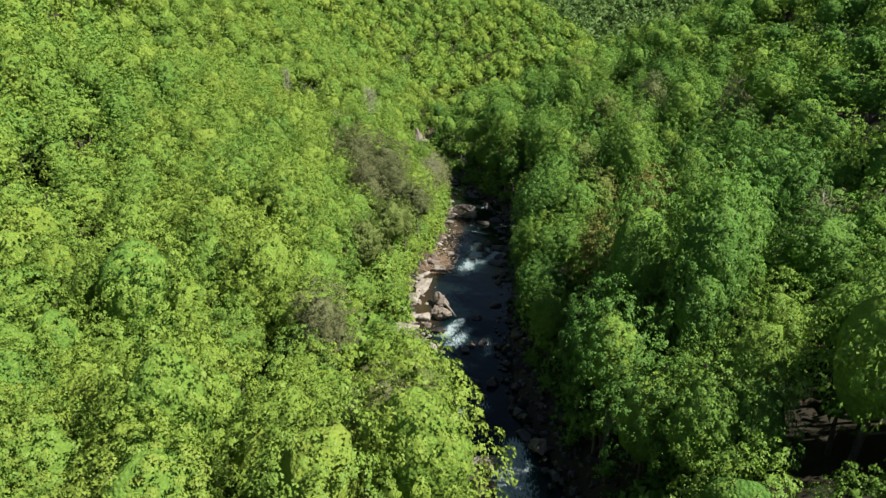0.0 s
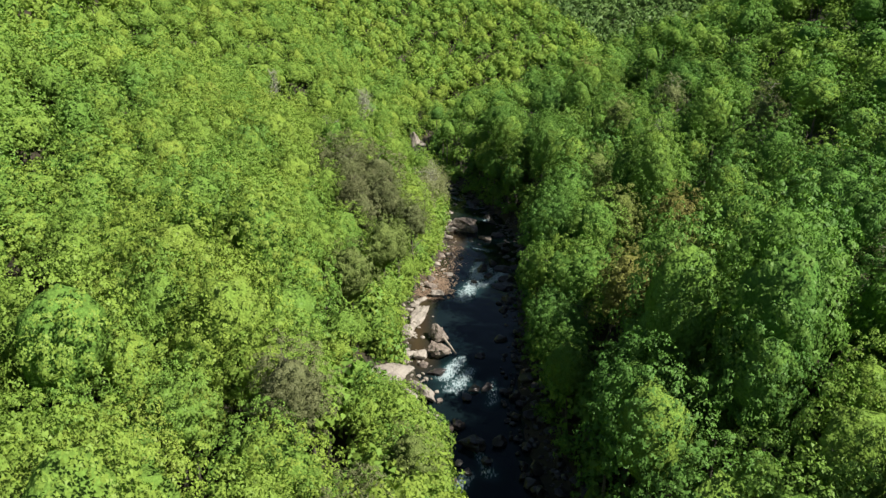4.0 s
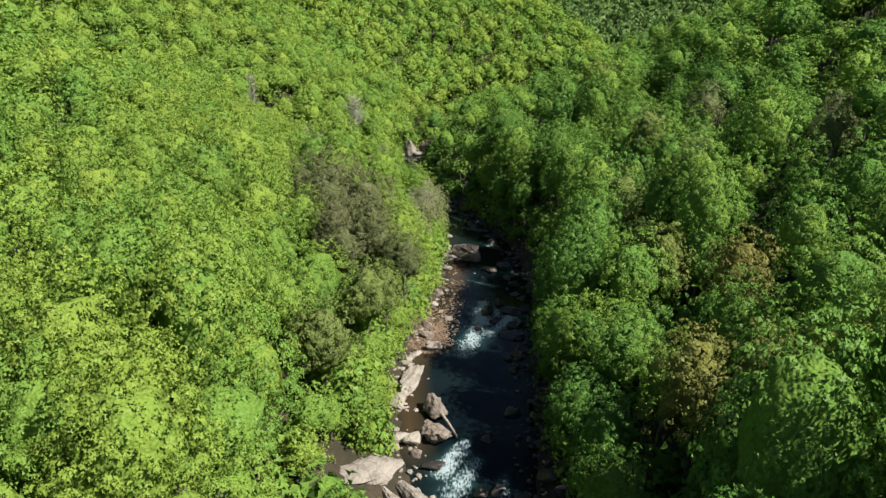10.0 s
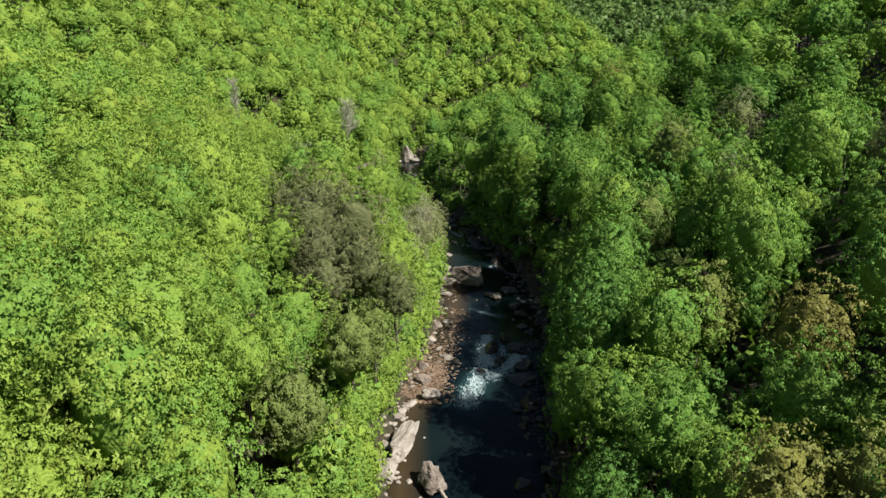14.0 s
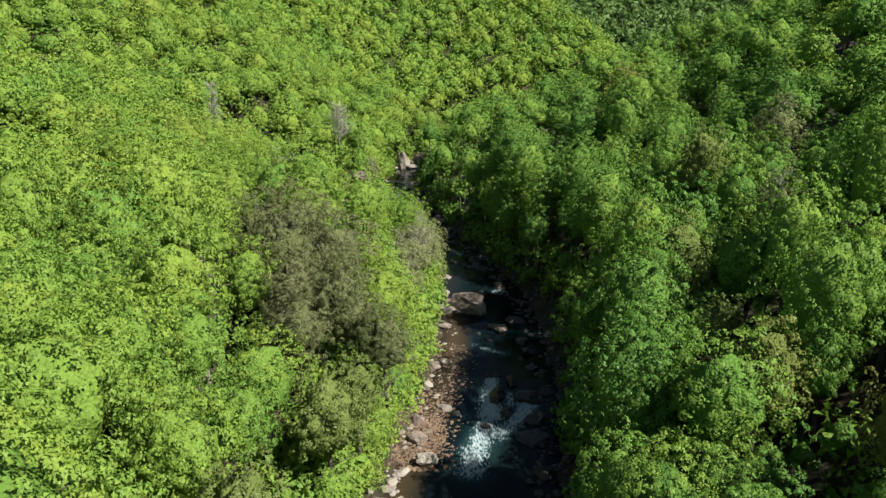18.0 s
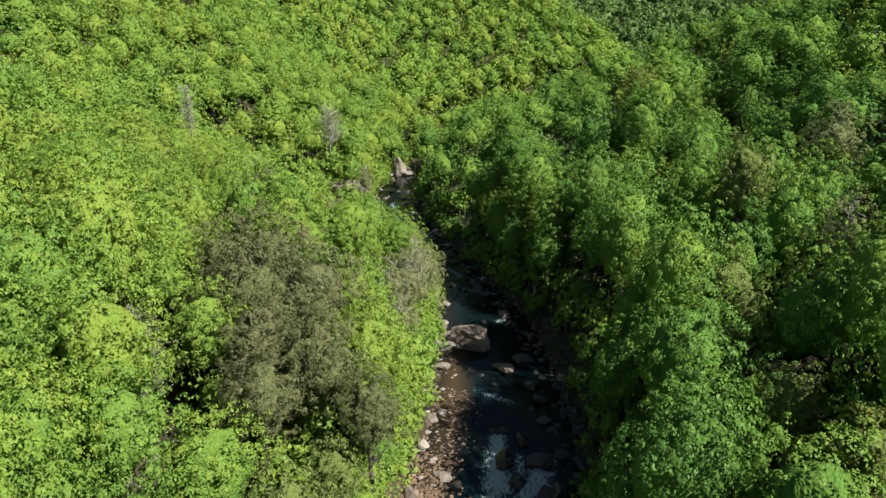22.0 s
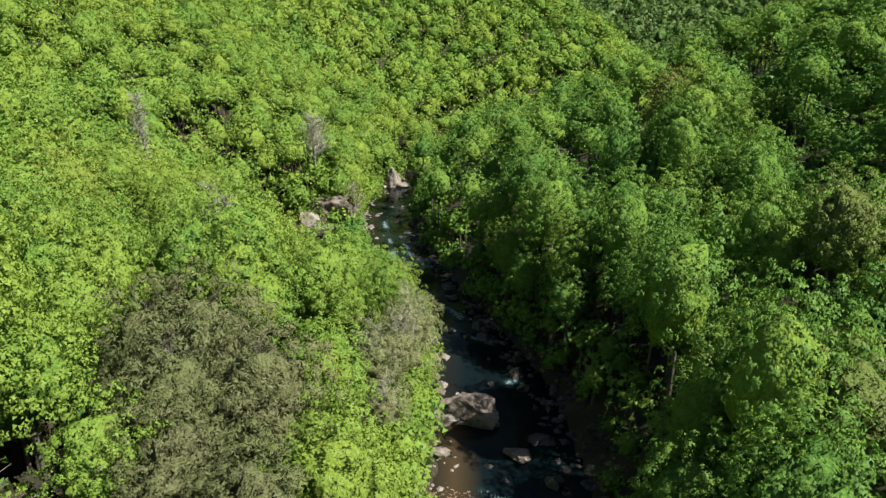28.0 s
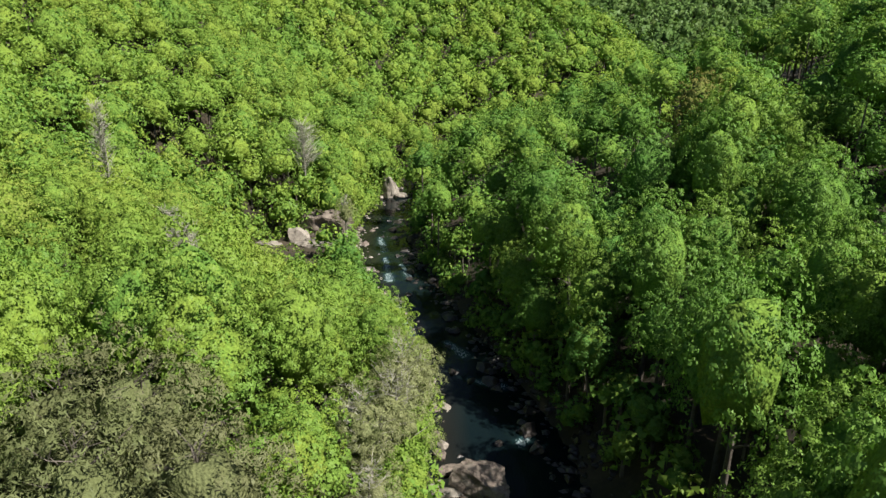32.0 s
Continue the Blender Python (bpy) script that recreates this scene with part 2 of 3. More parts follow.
def ground(x, y):
    x, y = np.asarray(x, float), np.asarray(y, float)
    d, right = river_offset(x, y)
    sl = np.interp(y, [-60, 55, 75, 90, 118, 180, 205, 245, 290, 340, 420, 520], [0.06, 0.07, 0.18, 0.26, 0.33, 0.33, 0.45, 0.76, 0.80, 0.78, 0.78, 0.60])
    sr = np.interp(y, [-60, 50, 80, 110, 135, 170, 205, 260, 310, 420, 600, 760], [0.22, 0.34, 0.42, 0.48, 0.54, 0.59, 0.57, 0.44, 0.33, 0.30, 0.36, 0.40])
    toe = sum(np.interp(y + k, RIVER_Y, TOE_L) for k in (-32, -24, -16, -8, 0, 8, 16, 24, 32)) / 9
    d = d + np.where(right | (y > 285), 0, np.clip((d - 6) / 26, 0, 1) * (toe - np.interp(y, RIVER_Y, TOE_L))) * np.clip((285 - y) / 12, 0, 1)
    up = np.maximum(d - 3, 0)
    h = np.where(right, sr, sl) * up
    h = 220 * (1 - np.exp(-h / 220))
    h = h + 1.4 * np.clip(d / 4, 0, 1) ** 1.5
    wob = (1.8 * np.sin(x * 0.071 + 1.3 + 0.02 * y) * np.cos(y * 0.058 + 0.4) + 3.5 * np.sin(x * 0.023 - 0.6) * np.sin(y * 0.019 + 1.0)) * np.clip(up / 40, 0, 1)
    h = h + wob
    wet = np.maximum(river_edges(y)[0] - x, x - river_edges(y)[1])
    bed = np.where((wet > 0) & (y < 300), np.minimum(0.25 * wet, 0.5) + 0.06 * np.maximum(wet - 4, 0), np.maximum(-1.3, wet * 0.45))
    return np.where(d < 0, np.where(y > 312, -0.8, bed), h)


# ---- mesh helpers ----


def mesh_arrays(name, verts, faces, mat, attrs=(), smooth=False, normals=None):
    """A mesh from vertices and faces of one size, with float attributes of the vertices."""
    me = bpy.data.meshes.new(name)
    k = faces.shape[1]
    me.vertices.add(len(verts))
    me.vertices.foreach_set("co", np.ascontiguousarray(verts, np.float32).ravel())
    me.loops.add(faces.size)
    me.loops.foreach_set("vertex_index", np.ascontiguousarray(faces, np.int32).ravel())
    me.polygons.add(len(faces))
    me.polygons.foreach_set("loop_start", np.arange(0, faces.size, k, dtype=np.int32))
    for key, val in attrs:
        me.attributes.new(key, "FLOAT", "POINT").data.foreach_set("value", np.ascontiguousarray(val, np.float32))
    me.update(calc_edges=True)
    me.polygons.foreach_set("use_smooth", np.full(len(faces), smooth or normals is not None))
    if normals is not None:
        me.attributes.new("custom_normal", "FLOAT_VECTOR", "POINT").data.foreach_set("vector", np.ascontiguousarray(normals, np.float32).ravel())
    me.materials.append(mat)
    return me


def part(name, me, parent, label=""):
    ob = new(name, me)
    ob.parent = parent
    return tagged(ob, label) if label else ob


def tube(points, radii, sides=6):
    """A tapered, bending limb as vertices and quads."""
    pts = np.asarray(points, float)
    ring = np.arange(sides) / sides * 2 * np.pi
    vs, fs = [], []
    for i, (q, r) in enumerate(zip(pts, radii)):
        a = pts[min(i + 1, len(pts) - 1)] - pts[max(i - 1, 0)]
        a = a / (np.linalg.norm(a) + 1e-9)
        u = np.cross(a, (0.31, 0.95, 0.05))
        u /= np.linalg.norm(u)
        w = np.cross(a, u)
        vs.append(q + r * (np.cos(ring)[:, None] * u + np.sin(ring)[:, None] * w))
        if i:
            k0, k1 = (i - 1) * sides, i * sides
            for j in range(sides):
                j2 = (j + 1) % sides
                fs.append((k0 + j, k0 + j2, k1 + j2, k1 + j))
    return np.concatenate(vs), np.array(fs, int)


def join(parts):
    vs, fs, k = [], [], 0
    for v, f in parts:
        vs.append(v)
        fs.append(f + k)
        k += len(v)
    return np.concatenate(vs), np.concatenate(fs)


def leaves(places, normals, sizes, r, slim=1.0, wild=0.40):
    """Leaf sprays: a three-cornered spray at each place, facing roughly along its normal; gives vertices, faces, normals."""
    n = len(places)
    smooth = normals / np.linalg.norm(normals, axis=1, keepdims=True)
    nn = smooth + r.normal(0, wild, (n, 3))
    nn /= np.linalg.norm(nn, axis=1, keepdims=True)
    u = np.cross(nn, r.normal(0, 1, (n, 3)))
    u /= np.linalg.norm(u, axis=1, keepdims=True)
    w = np.cross(nn, u)
    s = sizes[:, None]
    u, w = u * s / slim, w * s * slim
    q = np.stack([places - u * 0.6 - w * 0.35, places + u * 0.6 - w * 0.3, places + w * 0.65 + u * r.uniform(-0.3, 0.3, (n, 1))], 1)
    soft = smooth * 0.74 + nn * 0.26
    soft /= np.linalg.norm(soft, axis=1, keepdims=True)
    return q.reshape(-1, 3), np.arange(3 * n).reshape(n, 3), np.repeat(soft, 3, 0)


def ball(level):
    bm = bmesh.new()
    bmesh.ops.create_icosphere(bm, subdivisions=level, radius=1.0)
    v = np.array([q.co[:] for q in bm.verts])
    f = np.array([[q.index for q in t.verts] for t in bm.faces])
    bm.free()
    return v, f


BALLS = {k: ball(k) for k in (1, 2, 3, 4)}


def crown(r, count, size, lobes=26, tall=0.75, level=2, lobe=(0.20, 0.38), inner=0.73, tufts=130, tuft=0.14, slim=1.0, wild=0.40):
    """A broadleaf crown of unit radius about its middle: leafy boughs that bulge from a lumpy mass, with leaf sprays over them.
    Gives the sprays and the mass, each as vertices, faces, normals."""
    k = np.arange(lobes)
    th = k * 2.4 + r.uniform(0, 6)
    zz = np.linspace(-0.95, 1.0, lobes) + r.uniform(-0.08, 0.08, lobes)
    rad = np.sqrt(np.clip(1 - np.where(zz > 0, zz ** 2, 0.5 * zz ** 2) * 0.92, 0.05, 1)) * r.uniform(0.44, 0.90, lobes)
    cen = np.stack([rad * np.cos(th), rad * np.sin(th), zz * 0.74 * tall / 0.75], 1)
    lr = r.uniform(*lobe, lobes) * (1 - 0.12 * zz)
    each = max(1, count // tufts)

    def reach_of(way):
        b = way @ cen.T
        disc = b ** 2 - (np.sum(cen ** 2, 1) - lr ** 2)[None]
        return np.maximum(np.where(disc > 0, b + np.sqrt(np.maximum(disc, 0)), 0).max(1), 0.55)

    z = 1 - (np.arange(tufts) + 0.5) / tufts * 1.58
    a = np.arange(tufts) * 2.39996 + r.uniform(0, 6)
    out = np.stack([np.sqrt(1 - z ** 2) * np.cos(a), np.sqrt(1 - z ** 2) * np.sin(a), z], 1) + r.normal(0, 0.07, (tufts, 3))
    out /= np.linalg.norm(out, axis=1, keepdims=True)
    tc = out * (reach_of(out) * r.uniform(0.84, 1.10, tufts))[:, None]
    tr = tuft * r.uniform(0.75, 1.3, tufts)
    tn = out * 0.55 + np.array([0, 0, 0.45])
    e = r.normal(0, 1, (tufts, each, 3)) + tn[:, None] * 1.5
    e /= np.linalg.norm(e, axis=2, keepdims=True)
    pl = tc[:, None] + e * tr[:, None, None] * np.array([1.1, 1.1, 0.72]) * r.uniform(0.78, 1.0, (tufts, each, 1))
    nrm = e * 0.9 + out[:, None] * 0.35 + np.array([0, 0, 0.12])
    pl, nrm, count = pl.reshape(-1, 3), nrm.reshape(-1, 3), tufts * each
    bv, bf = BALLS[level]
    reach = reach_of(bv) * inner
    hull = bv * reach[:, None] * (1 + r.normal(0, 0.02, (len(bv), 1)))
    return leaves(pl, nrm, size * r.uniform(0.6, 1.3, count), r, slim, wild), (hull, bf)


def limbs(r, height, spread, count=7, thick=0.24, start=0.45, sides=6):
    """A tapered trunk that leans and forks into limbs."""
    lean = r.normal(0, 0.03, 2) * height
    trunk = [(0, 0, -0.8), (lean[0] * 0.2, lean[1] * 0.2, height * 0.3), (lean[0] * 0.6, lean[1] * 0.6, height * 0.62), (lean[0], lean[1], height * 0.93)]
    out = [tube(trunk, [thick * 1.25, thick, thick * 0.65, 0.04], sides)]
    for k in range(count):
        f = start + (0.9 - start) * k / count
        base = np.array((lean[0] * f, lean[1] * f, height * f))
        a = k * 2.4 + r.uniform(0, 1)
        ln = spread * r.uniform(0.55, 0.95) * (1.15 - 0.5 * f)
        mid = base + np.array((math.cos(a) * ln * 0.5, math.sin(a) * ln * 0.5, ln * 0.35))
        end = base + np.array((math.cos(a + 0.2) * ln, math.sin(a + 0.2) * ln, ln * 0.62))
        out.append(tube([base, mid, end], [thick * 0.42, thick * 0.26, 0.03], 4))
    return join(out)


def bare_twigs(r, height, spread, count=110):
    """Leafless branchwork of a dead or late tree."""
    out = []
    for k in range(count):
        f = 0.4 + 0.58 * r.random()
        a, ln = r.uniform(0, 6.28), spread * (0.35 + 0.65 * r.random()) * (1.25 - 0.8 * f)
        b = np.array((0, 0, height * f))
        c = b + np.array((math.cos(a) * ln * 0.55, math.sin(a) * ln * 0.55, ln * 0.4)) + r.normal(0, 0.2, 3)
        e = c + np.array((math.cos(a + r.normal(0, 0.6)) * ln * 0.5, math.sin(a + r.normal(0, 0.6)) * ln * 0.5, ln * r.uniform(0.1, 0.6)))
        out.append(tube([b, c, e], [0.05, 0.028, 0.010], 3))
        for _ in range(2):
            g = c + (e - c) * r.random() + r.normal(0, 0.45, 3) * (1, 1, 0.6)
            out.append(tube([c, g], [0.025, 0.01], 3))
    return join(out)


def merged(variants, xs, ys, zs, sc, turn, squash, which, tint):
    """Many trees joined: each a turned, scaled copy of one of the variants."""
    V, F, T, N, base = [], [], [], [], 0
    for k, (v, f, nr) in enumerate(variants):
        idx = np.nonzero(which == k)[0]
        if not len(idx):
            continue
        c, s = np.cos(turn[idx])[:, None], np.sin(turn[idx])[:, None]
        q = sc[idx][:, None]
        X = (v[None, :, 0] * c - v[None, :, 1] * s) * q + xs[idx][:, None]
        Y = (v[None, :, 0] * s + v[None, :, 1] * c) * q + ys[idx][:, None]
        Z = v[None, :, 2] * q * squash[idx][:, None] + zs[idx][:, None]
        V.append(np.stack([X, Y, Z], 2).reshape(-1, 3))
        if nr is not None:
            N.append(np.stack([nr[None, :, 0] * c - nr[None, :, 1] * s, nr[None, :, 0] * s + nr[None, :, 1] * c, nr[None, :, 2] + 0 * c], 2).reshape(-1, 3))
        F.append((f[None] + (np.arange(len(idx)) * len(v))[:, None, None]).reshape(-1, f.shape[1]) + base)
        T.append(np.repeat(tint[idx], len(v), axis=0))
        base += len(idx) * len(v)
    return np.concatenate(V), np.concatenate(F), np.concatenate(T), np.concatenate(N) if N else None


# ---- ground ----


def grid(xs, ys):
    X, Y = np.meshgrid(xs, ys)
    n, m = len(xs), len(ys)
    i = np.arange(m - 1)[:, None] * n + np.arange(n - 1)[None]
    f = np.stack([i, i + 1, i + n + 1, i + n], 2).reshape(-1, 4)
    return X.ravel(), Y.ravel(), f


gx = np.concatenate([np.linspace(-2600, -320, 12), np.arange(-300, -60, 10), np.arange(-60, 70, 1.5), np.arange(70, 640, 10), np.linspace(660, 2800, 12)])
gy = np.concatenate([np.linspace(-2500, -120, 10), np.arange(-100, 30, 8), np.arange(30, 320, 1.5), np.arange(320, 1100, 10), np.linspace(1150, 3200, 12)])
X, Y, F = grid(gx, gy)
Z = ground(X, Y) + 0.12 * np.sin(X * 2.1 + Y) * np.sin(Y * 1.7 - 0.6 * X)
tagged(new("ground", mesh_arrays("ground", np.stack([X, Y, Z], 1), F, SOIL, smooth=True)), "brown leaf litter and soil of a steep wooded gorge", "ground", kind="structure")

# ---- river ----
RAPIDS = [(7.6, 63.5, 6.4, 53, 2.0, 1.2), (2.0, 71.5, 0.2, 69, 1.0, 1.0), (3.2, 76, 4.4, 72, 0.8, 0.6), (1.8, 97.8, -0.6, 93, 1.1, 1.0), (3.0, 94.5, 0.4, 89.5, 1.2, 0.8), (6.0, 92, 5.5, 86, 0.9, 0.45),
          (6.2, 139.5, 5.4, 131, 1.3, 1.3), (5.4, 131, 2.4, 120.5, 1.5, 0.85), (11.4, 135, 9.4, 130.5, 1.5, 1.05), (9.4, 130.5, 6.0, 127.0, 1.1, 0.95), (8.4, 136, 8.0, 132, 0.7, 0.7),
          (4.0, 150, 8.5, 147, 0.7, 0.5), (10.5, 173.5, 9.0, 171.5, 0.5, 1.0), (3.5, 186, 8.0, 184, 0.7, 0.6), (0.5, 197, 3.0, 193, 0.8, 0.6), (-6.5, 205, -5.0, 198, 0.8, 0.6), (-12.5, 236, -10.5, 223, 0.8, 0.62), (-8.8, 232, -6.5, 224, 0.7, 0.6), (-15, 250, -13, 241, 0.9, 0.6), (-12, 215, -6.5, 209, 0.8, 0.55)]
wy = np.arange(-90, 318, 0.5)
s = np.linspace(0, 1, 56)
le, ri = river_edges(wy)
X = (le - 2.5)[:, None] + (ri - le + 5)[:, None] * s[None]
Y = np.repeat(wy[:, None], len(s), 1)
foam = np.zeros_like(X)
for ax, ay, bx, by, wide, am in RAPIDS:
    t = np.clip(((X - ax) * (bx - ax) + (Y - ay) * (by - ay)) / ((bx - ax) ** 2 + (by - ay) ** 2), 0, 1)
    dist = np.hypot(X - ax - t * (bx - ax), Y - ay - t * (by - ay))
    foam = np.maximum(foam, am * np.exp(-(dist / (wide * (0.7 + 0.6 * t))) ** 2))
rough = np.array([[noise.noise((a * 0.9, b * 0.55, 0.3)) for a in row[::1]] for row, b in zip(X, wy)])
Z = 0.05 + foam * 0.35 * rough + 0.03 * rough + 0.5 * np.interp(Y, [55, 64, 92, 98, 120, 138], [-0.9, -0.5, -0.4, 0, 0, 0.3])
shallow = np.clip(1 - np.abs(X - (le[:, None] + 1)) / 3.2, 0, 1) * np.interp(Y, [92, 98, 118, 122, 140, 147, 160, 164], [0, 0.9, 0.8, 0.6, 0.5, 1, 1, 0.2])
n = len(s)
i = np.arange(len(wy) - 1)[:, None] * n + np.arange(n - 1)[None]
F = np.stack([i, i + 1, i + n + 1, i + n], 2).reshape(-1, 4)
tagged(new("river_water", mesh_arrays("river_water", np.stack([X, Y, Z], 2).reshape(-1, 3), F, WATER, [("foam", foam.ravel() + 0.0), ("shallow", shallow.ravel())], True)), "dark green mountain river with white rapids among boulders", "river", kind="structure")

# ---- rocks ----


def rock_mesh(seed, sx, sy, sz, mat, cuts=15, detail=3, rough=0.17):
    """A broken boulder: a ball cut by random planes, then worn and roughened."""
    r = np.random.default_rng(seed)
    bm = bmesh.new()
    bmesh.ops.create_icosphere(bm, subdivisions=detail, radius=1.0)
    co = np.array([v.co[:] for v in bm.verts])
    co = co / np.abs(co).max(1, keepdims=True) ** 0.7
    for _ in range(cuts):
        a = r.normal(0, 1, 3)
        a /= np.linalg.norm(a)
        lim = r.uniform(0.52, 0.95)
        over = co @ a - lim
        co = co - np.where(over > 0, over * 0.98, 0)[:, None] * a
    co /= np.abs(co).max(0)
    off = r.uniform(0, 50, 3)
    bump = np.array([noise.fractal(Vector(q * 2.2 + off), 0.7, 2.1, 5) for q in co])
    step = np.sin(co[:, 2] * 9 + co[:, 0] * 2 + 3 * bump)
    co = co * (1 + rough * bump + 0.035 * np.sign(step) * np.abs(step) ** 0.5)[:, None] * np.array([sx, sy, sz])
    for v, q in zip(bm.verts, co):
        v.co = q
    me = bpy.data.meshes.new("rock")
    bm.to_mesh(me)
    bm.free()
    me.materials.append(mat)
    return me


def rock(x, y, z, size, turn, mat, label, seed, name="boulder", tilt=0.0, detail=3, group=""):
    ob = new(name, rock_mesh(seed, *[q / 2 for q in size], mat, detail=detail))
    ob.matrix_basis = pose(x, y, z, tilt, 0, turn)
    return tagged(ob, label, "boulder" if name != "rock_slab" else "rock slab", group)


PALE_L, WET_L = "pale sandstone boulder at the river's edge", "dark wet boulder standing in the river"
rock(4.4, 163.4, 0.8, (6.4, 5.0, 4.4), -25, ROCK, "large fractured sandstone boulder standing in the river", 3, detail=4)
rock(0.3, 162.6, 0.6, (5.0, 3.2, 1.6), 10, ROCK_PALE, "flat pale sandstone slab beside a large boulder", 4, "rock_slab")
rock(0.8, 166.4, 0.4, (4.2, 1.6, 1.0), 25, ROCK, "long low sandstone ledge in the water", 5, "rock_slab")
rock(-2.0, 103.6, 0.8, (3.0, 4.2, 2.9), 20, ROCK, "tall reddish sandstone boulder at the pool", 7, detail=4)
rock(-1.6, 98.6, 0.7, (3.6, 2.9, 2.4), -15, ROCK, "blunt pinkish sandstone boulder above the rapids", 8, detail=4)
rock(-4.2, 97.8, 0.4, (2.6, 2.0, 1.5), 40, ROCK_PALE, PALE_L, 9)
rock(-5.4, 110.6, 0.6, (2.8, 9.0, 1.9), -18, ROCK_PALE, "long layered sandstone ledge on the bank", 10, "rock_slab", detail=4)
rock(-7.0, 106.5, 0.6, (3.0, 4.0, 1.7), 0, ROCK_PALE, PALE_L, 11)
rock(-8.2, 91.4, 1.3, (8.0, 5.4, 2.6), 22, ROCK_PALE, "broad pale sandstone slab sloping into the river", 12, "rock_slab", 6, detail=4)
rock(-5.9, 86.8, 0.8, (2.3, 5.6, 1.7), 34, ROCK_PALE, "pale sandstone block lying beside a broad slab", 31, "rock_slab", detail=4)
rock(-3.5, 87.6, 0.7, (2.0, 6.2, 1.8), 29, ROCK_PALE, "long pale sandstone block split from a slab", 13, "rock_slab", detail=4)
rock(-2.2, 121.4, 0.5, (2.6, 1.7, 1.5), 5, ROCK_PALE, PALE_L, 14)
rock(-15.4, 289.6, 1.2, (6.0, 4.5, 10.0), 10, ROCK_PALE, "tall pale rock face at the bend of the river", 15, "cliff_rock", detail=4)
rock(-12.5, 289.5, 0.6, (5, 4, 2.2), 30, ROCK_PALE, PALE_L, 16)
rock(-24.6, 248.8, 2.4, (6.8, 5.0, 8.0), -22, ROCK, "fractured sandstone cliff block on the outer bank", 45, "cliff_rock", 5, detail=4)
rock(-27.2, 249.4, 5.6, (10.5, 5.4, 2.8), -6, ROCK, "overhanging sandstone cap on a small cliff", 46, "cliff_rock", 4, detail=4)
rock(-29.4, 249.2, 2.2, (6.5, 4.6, 7.4), 14, ROCK, "undercut sandstone cliff on the outer bank", 17, "cliff_rock", detail=4)
rock(-32.4, 245.0, 1.4, (5.2, 3.2, 5.6), 25, ROCK_PALE, "leaning pale slab against a small cliff", 18, "cliff_rock")
rock(-28.0, 242.6, 1.0, (13.0, 5.0, 2.8), -5, ROCK_PALE, "broken sandstone ledge below a small cliff", 19, "rock_slab", detail=4)
rock(-38.0, 241.6, 0.9, (7.0, 4.2, 2.4), 8, ROCK_PALE, "broken sandstone shelf below a wooded slope", 26, "rock_slab", detail=4)
rock(-21.0, 240.0, 0.8, (4.2, 3.2, 1.8), 12, ROCK_PALE, PALE_L, 20)
rock(-19.0, 234.5, 0.6, (3.6, 3.0, 1.6), 50, ROCK_PALE, PALE_L, 27)
rock(-15.2, 228.0, 0.5, (3.0, 2.4, 1.5), 20, ROCK_PALE, PALE_L, 28)
rock(-8.8, 203.5, 0.5, (3.4, 2.6, 1.7), 70, ROCK_PALE, PALE_L, 29)
rock(9.9, 173.5, 0.3, (2.6, 2.4, 1.9), 10, ROCK_WET_SHADED, WET_L, 21)
rock(11.6, 158.6, 0.2, (3.0, 2.4, 1.5), 30, ROCK_WET_SHADED, WET_L, 22)
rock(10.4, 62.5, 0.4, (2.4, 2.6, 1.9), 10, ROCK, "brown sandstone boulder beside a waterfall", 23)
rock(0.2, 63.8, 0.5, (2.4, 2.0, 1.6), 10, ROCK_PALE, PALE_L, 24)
rock(10.4, 125.6, 0.2, (4.4, 3.0, 1.3), 8, ROCK_WET_SHADED, "broad dark wet rock slab beside the rapids", 32, "rock_slab", detail=4)
rock(6.6, 135.0, 0.4, (3.0, 2.4, 1.7), 40, ROCK_WET_SHADED, WET_L, 33)
rock(10.6, 134.4, 0.4, (3.2, 2.2, 1.6), -20, ROCK_WET_SHADED, WET_L, 34)
rock(9.0, 138.4, 0.4, (2.6, 1.9, 1.4), 70, ROCK_WET_SHADED, WET_L, 35)
rock(7.6, 131.2, 0.3, (2.0, 1.6, 1.2), 10, ROCK_WET_SHADED, WET_L, 36)
rock(11.6, 129.6, 0.3, (2.6, 2.0, 1.3), 55, ROCK_WET_SHADED, WET_L, 37)
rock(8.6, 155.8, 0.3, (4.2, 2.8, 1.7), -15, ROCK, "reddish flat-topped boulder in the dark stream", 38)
rock(-2.0, 93.4, 0.2, (3.0, 1.5, 1.2), 10, ROCK_WET_SHADED, WET_L, 39)
rock(3.4, 89.0, 0.1, (1.8, 1.4, 1.0), 30, ROCK_WET_SHADED, WET_L, 40)
rock(2.2, 87.0, 0.0, (1.5, 1.3, 0.9), 80, ROCK_WET_SHADED, WET_L, 41)
rock(2.6, 77.0, 0.2, (2.2, 3.0, 1.6), 60, ROCK_WET_SHADED, WET_L, 25)

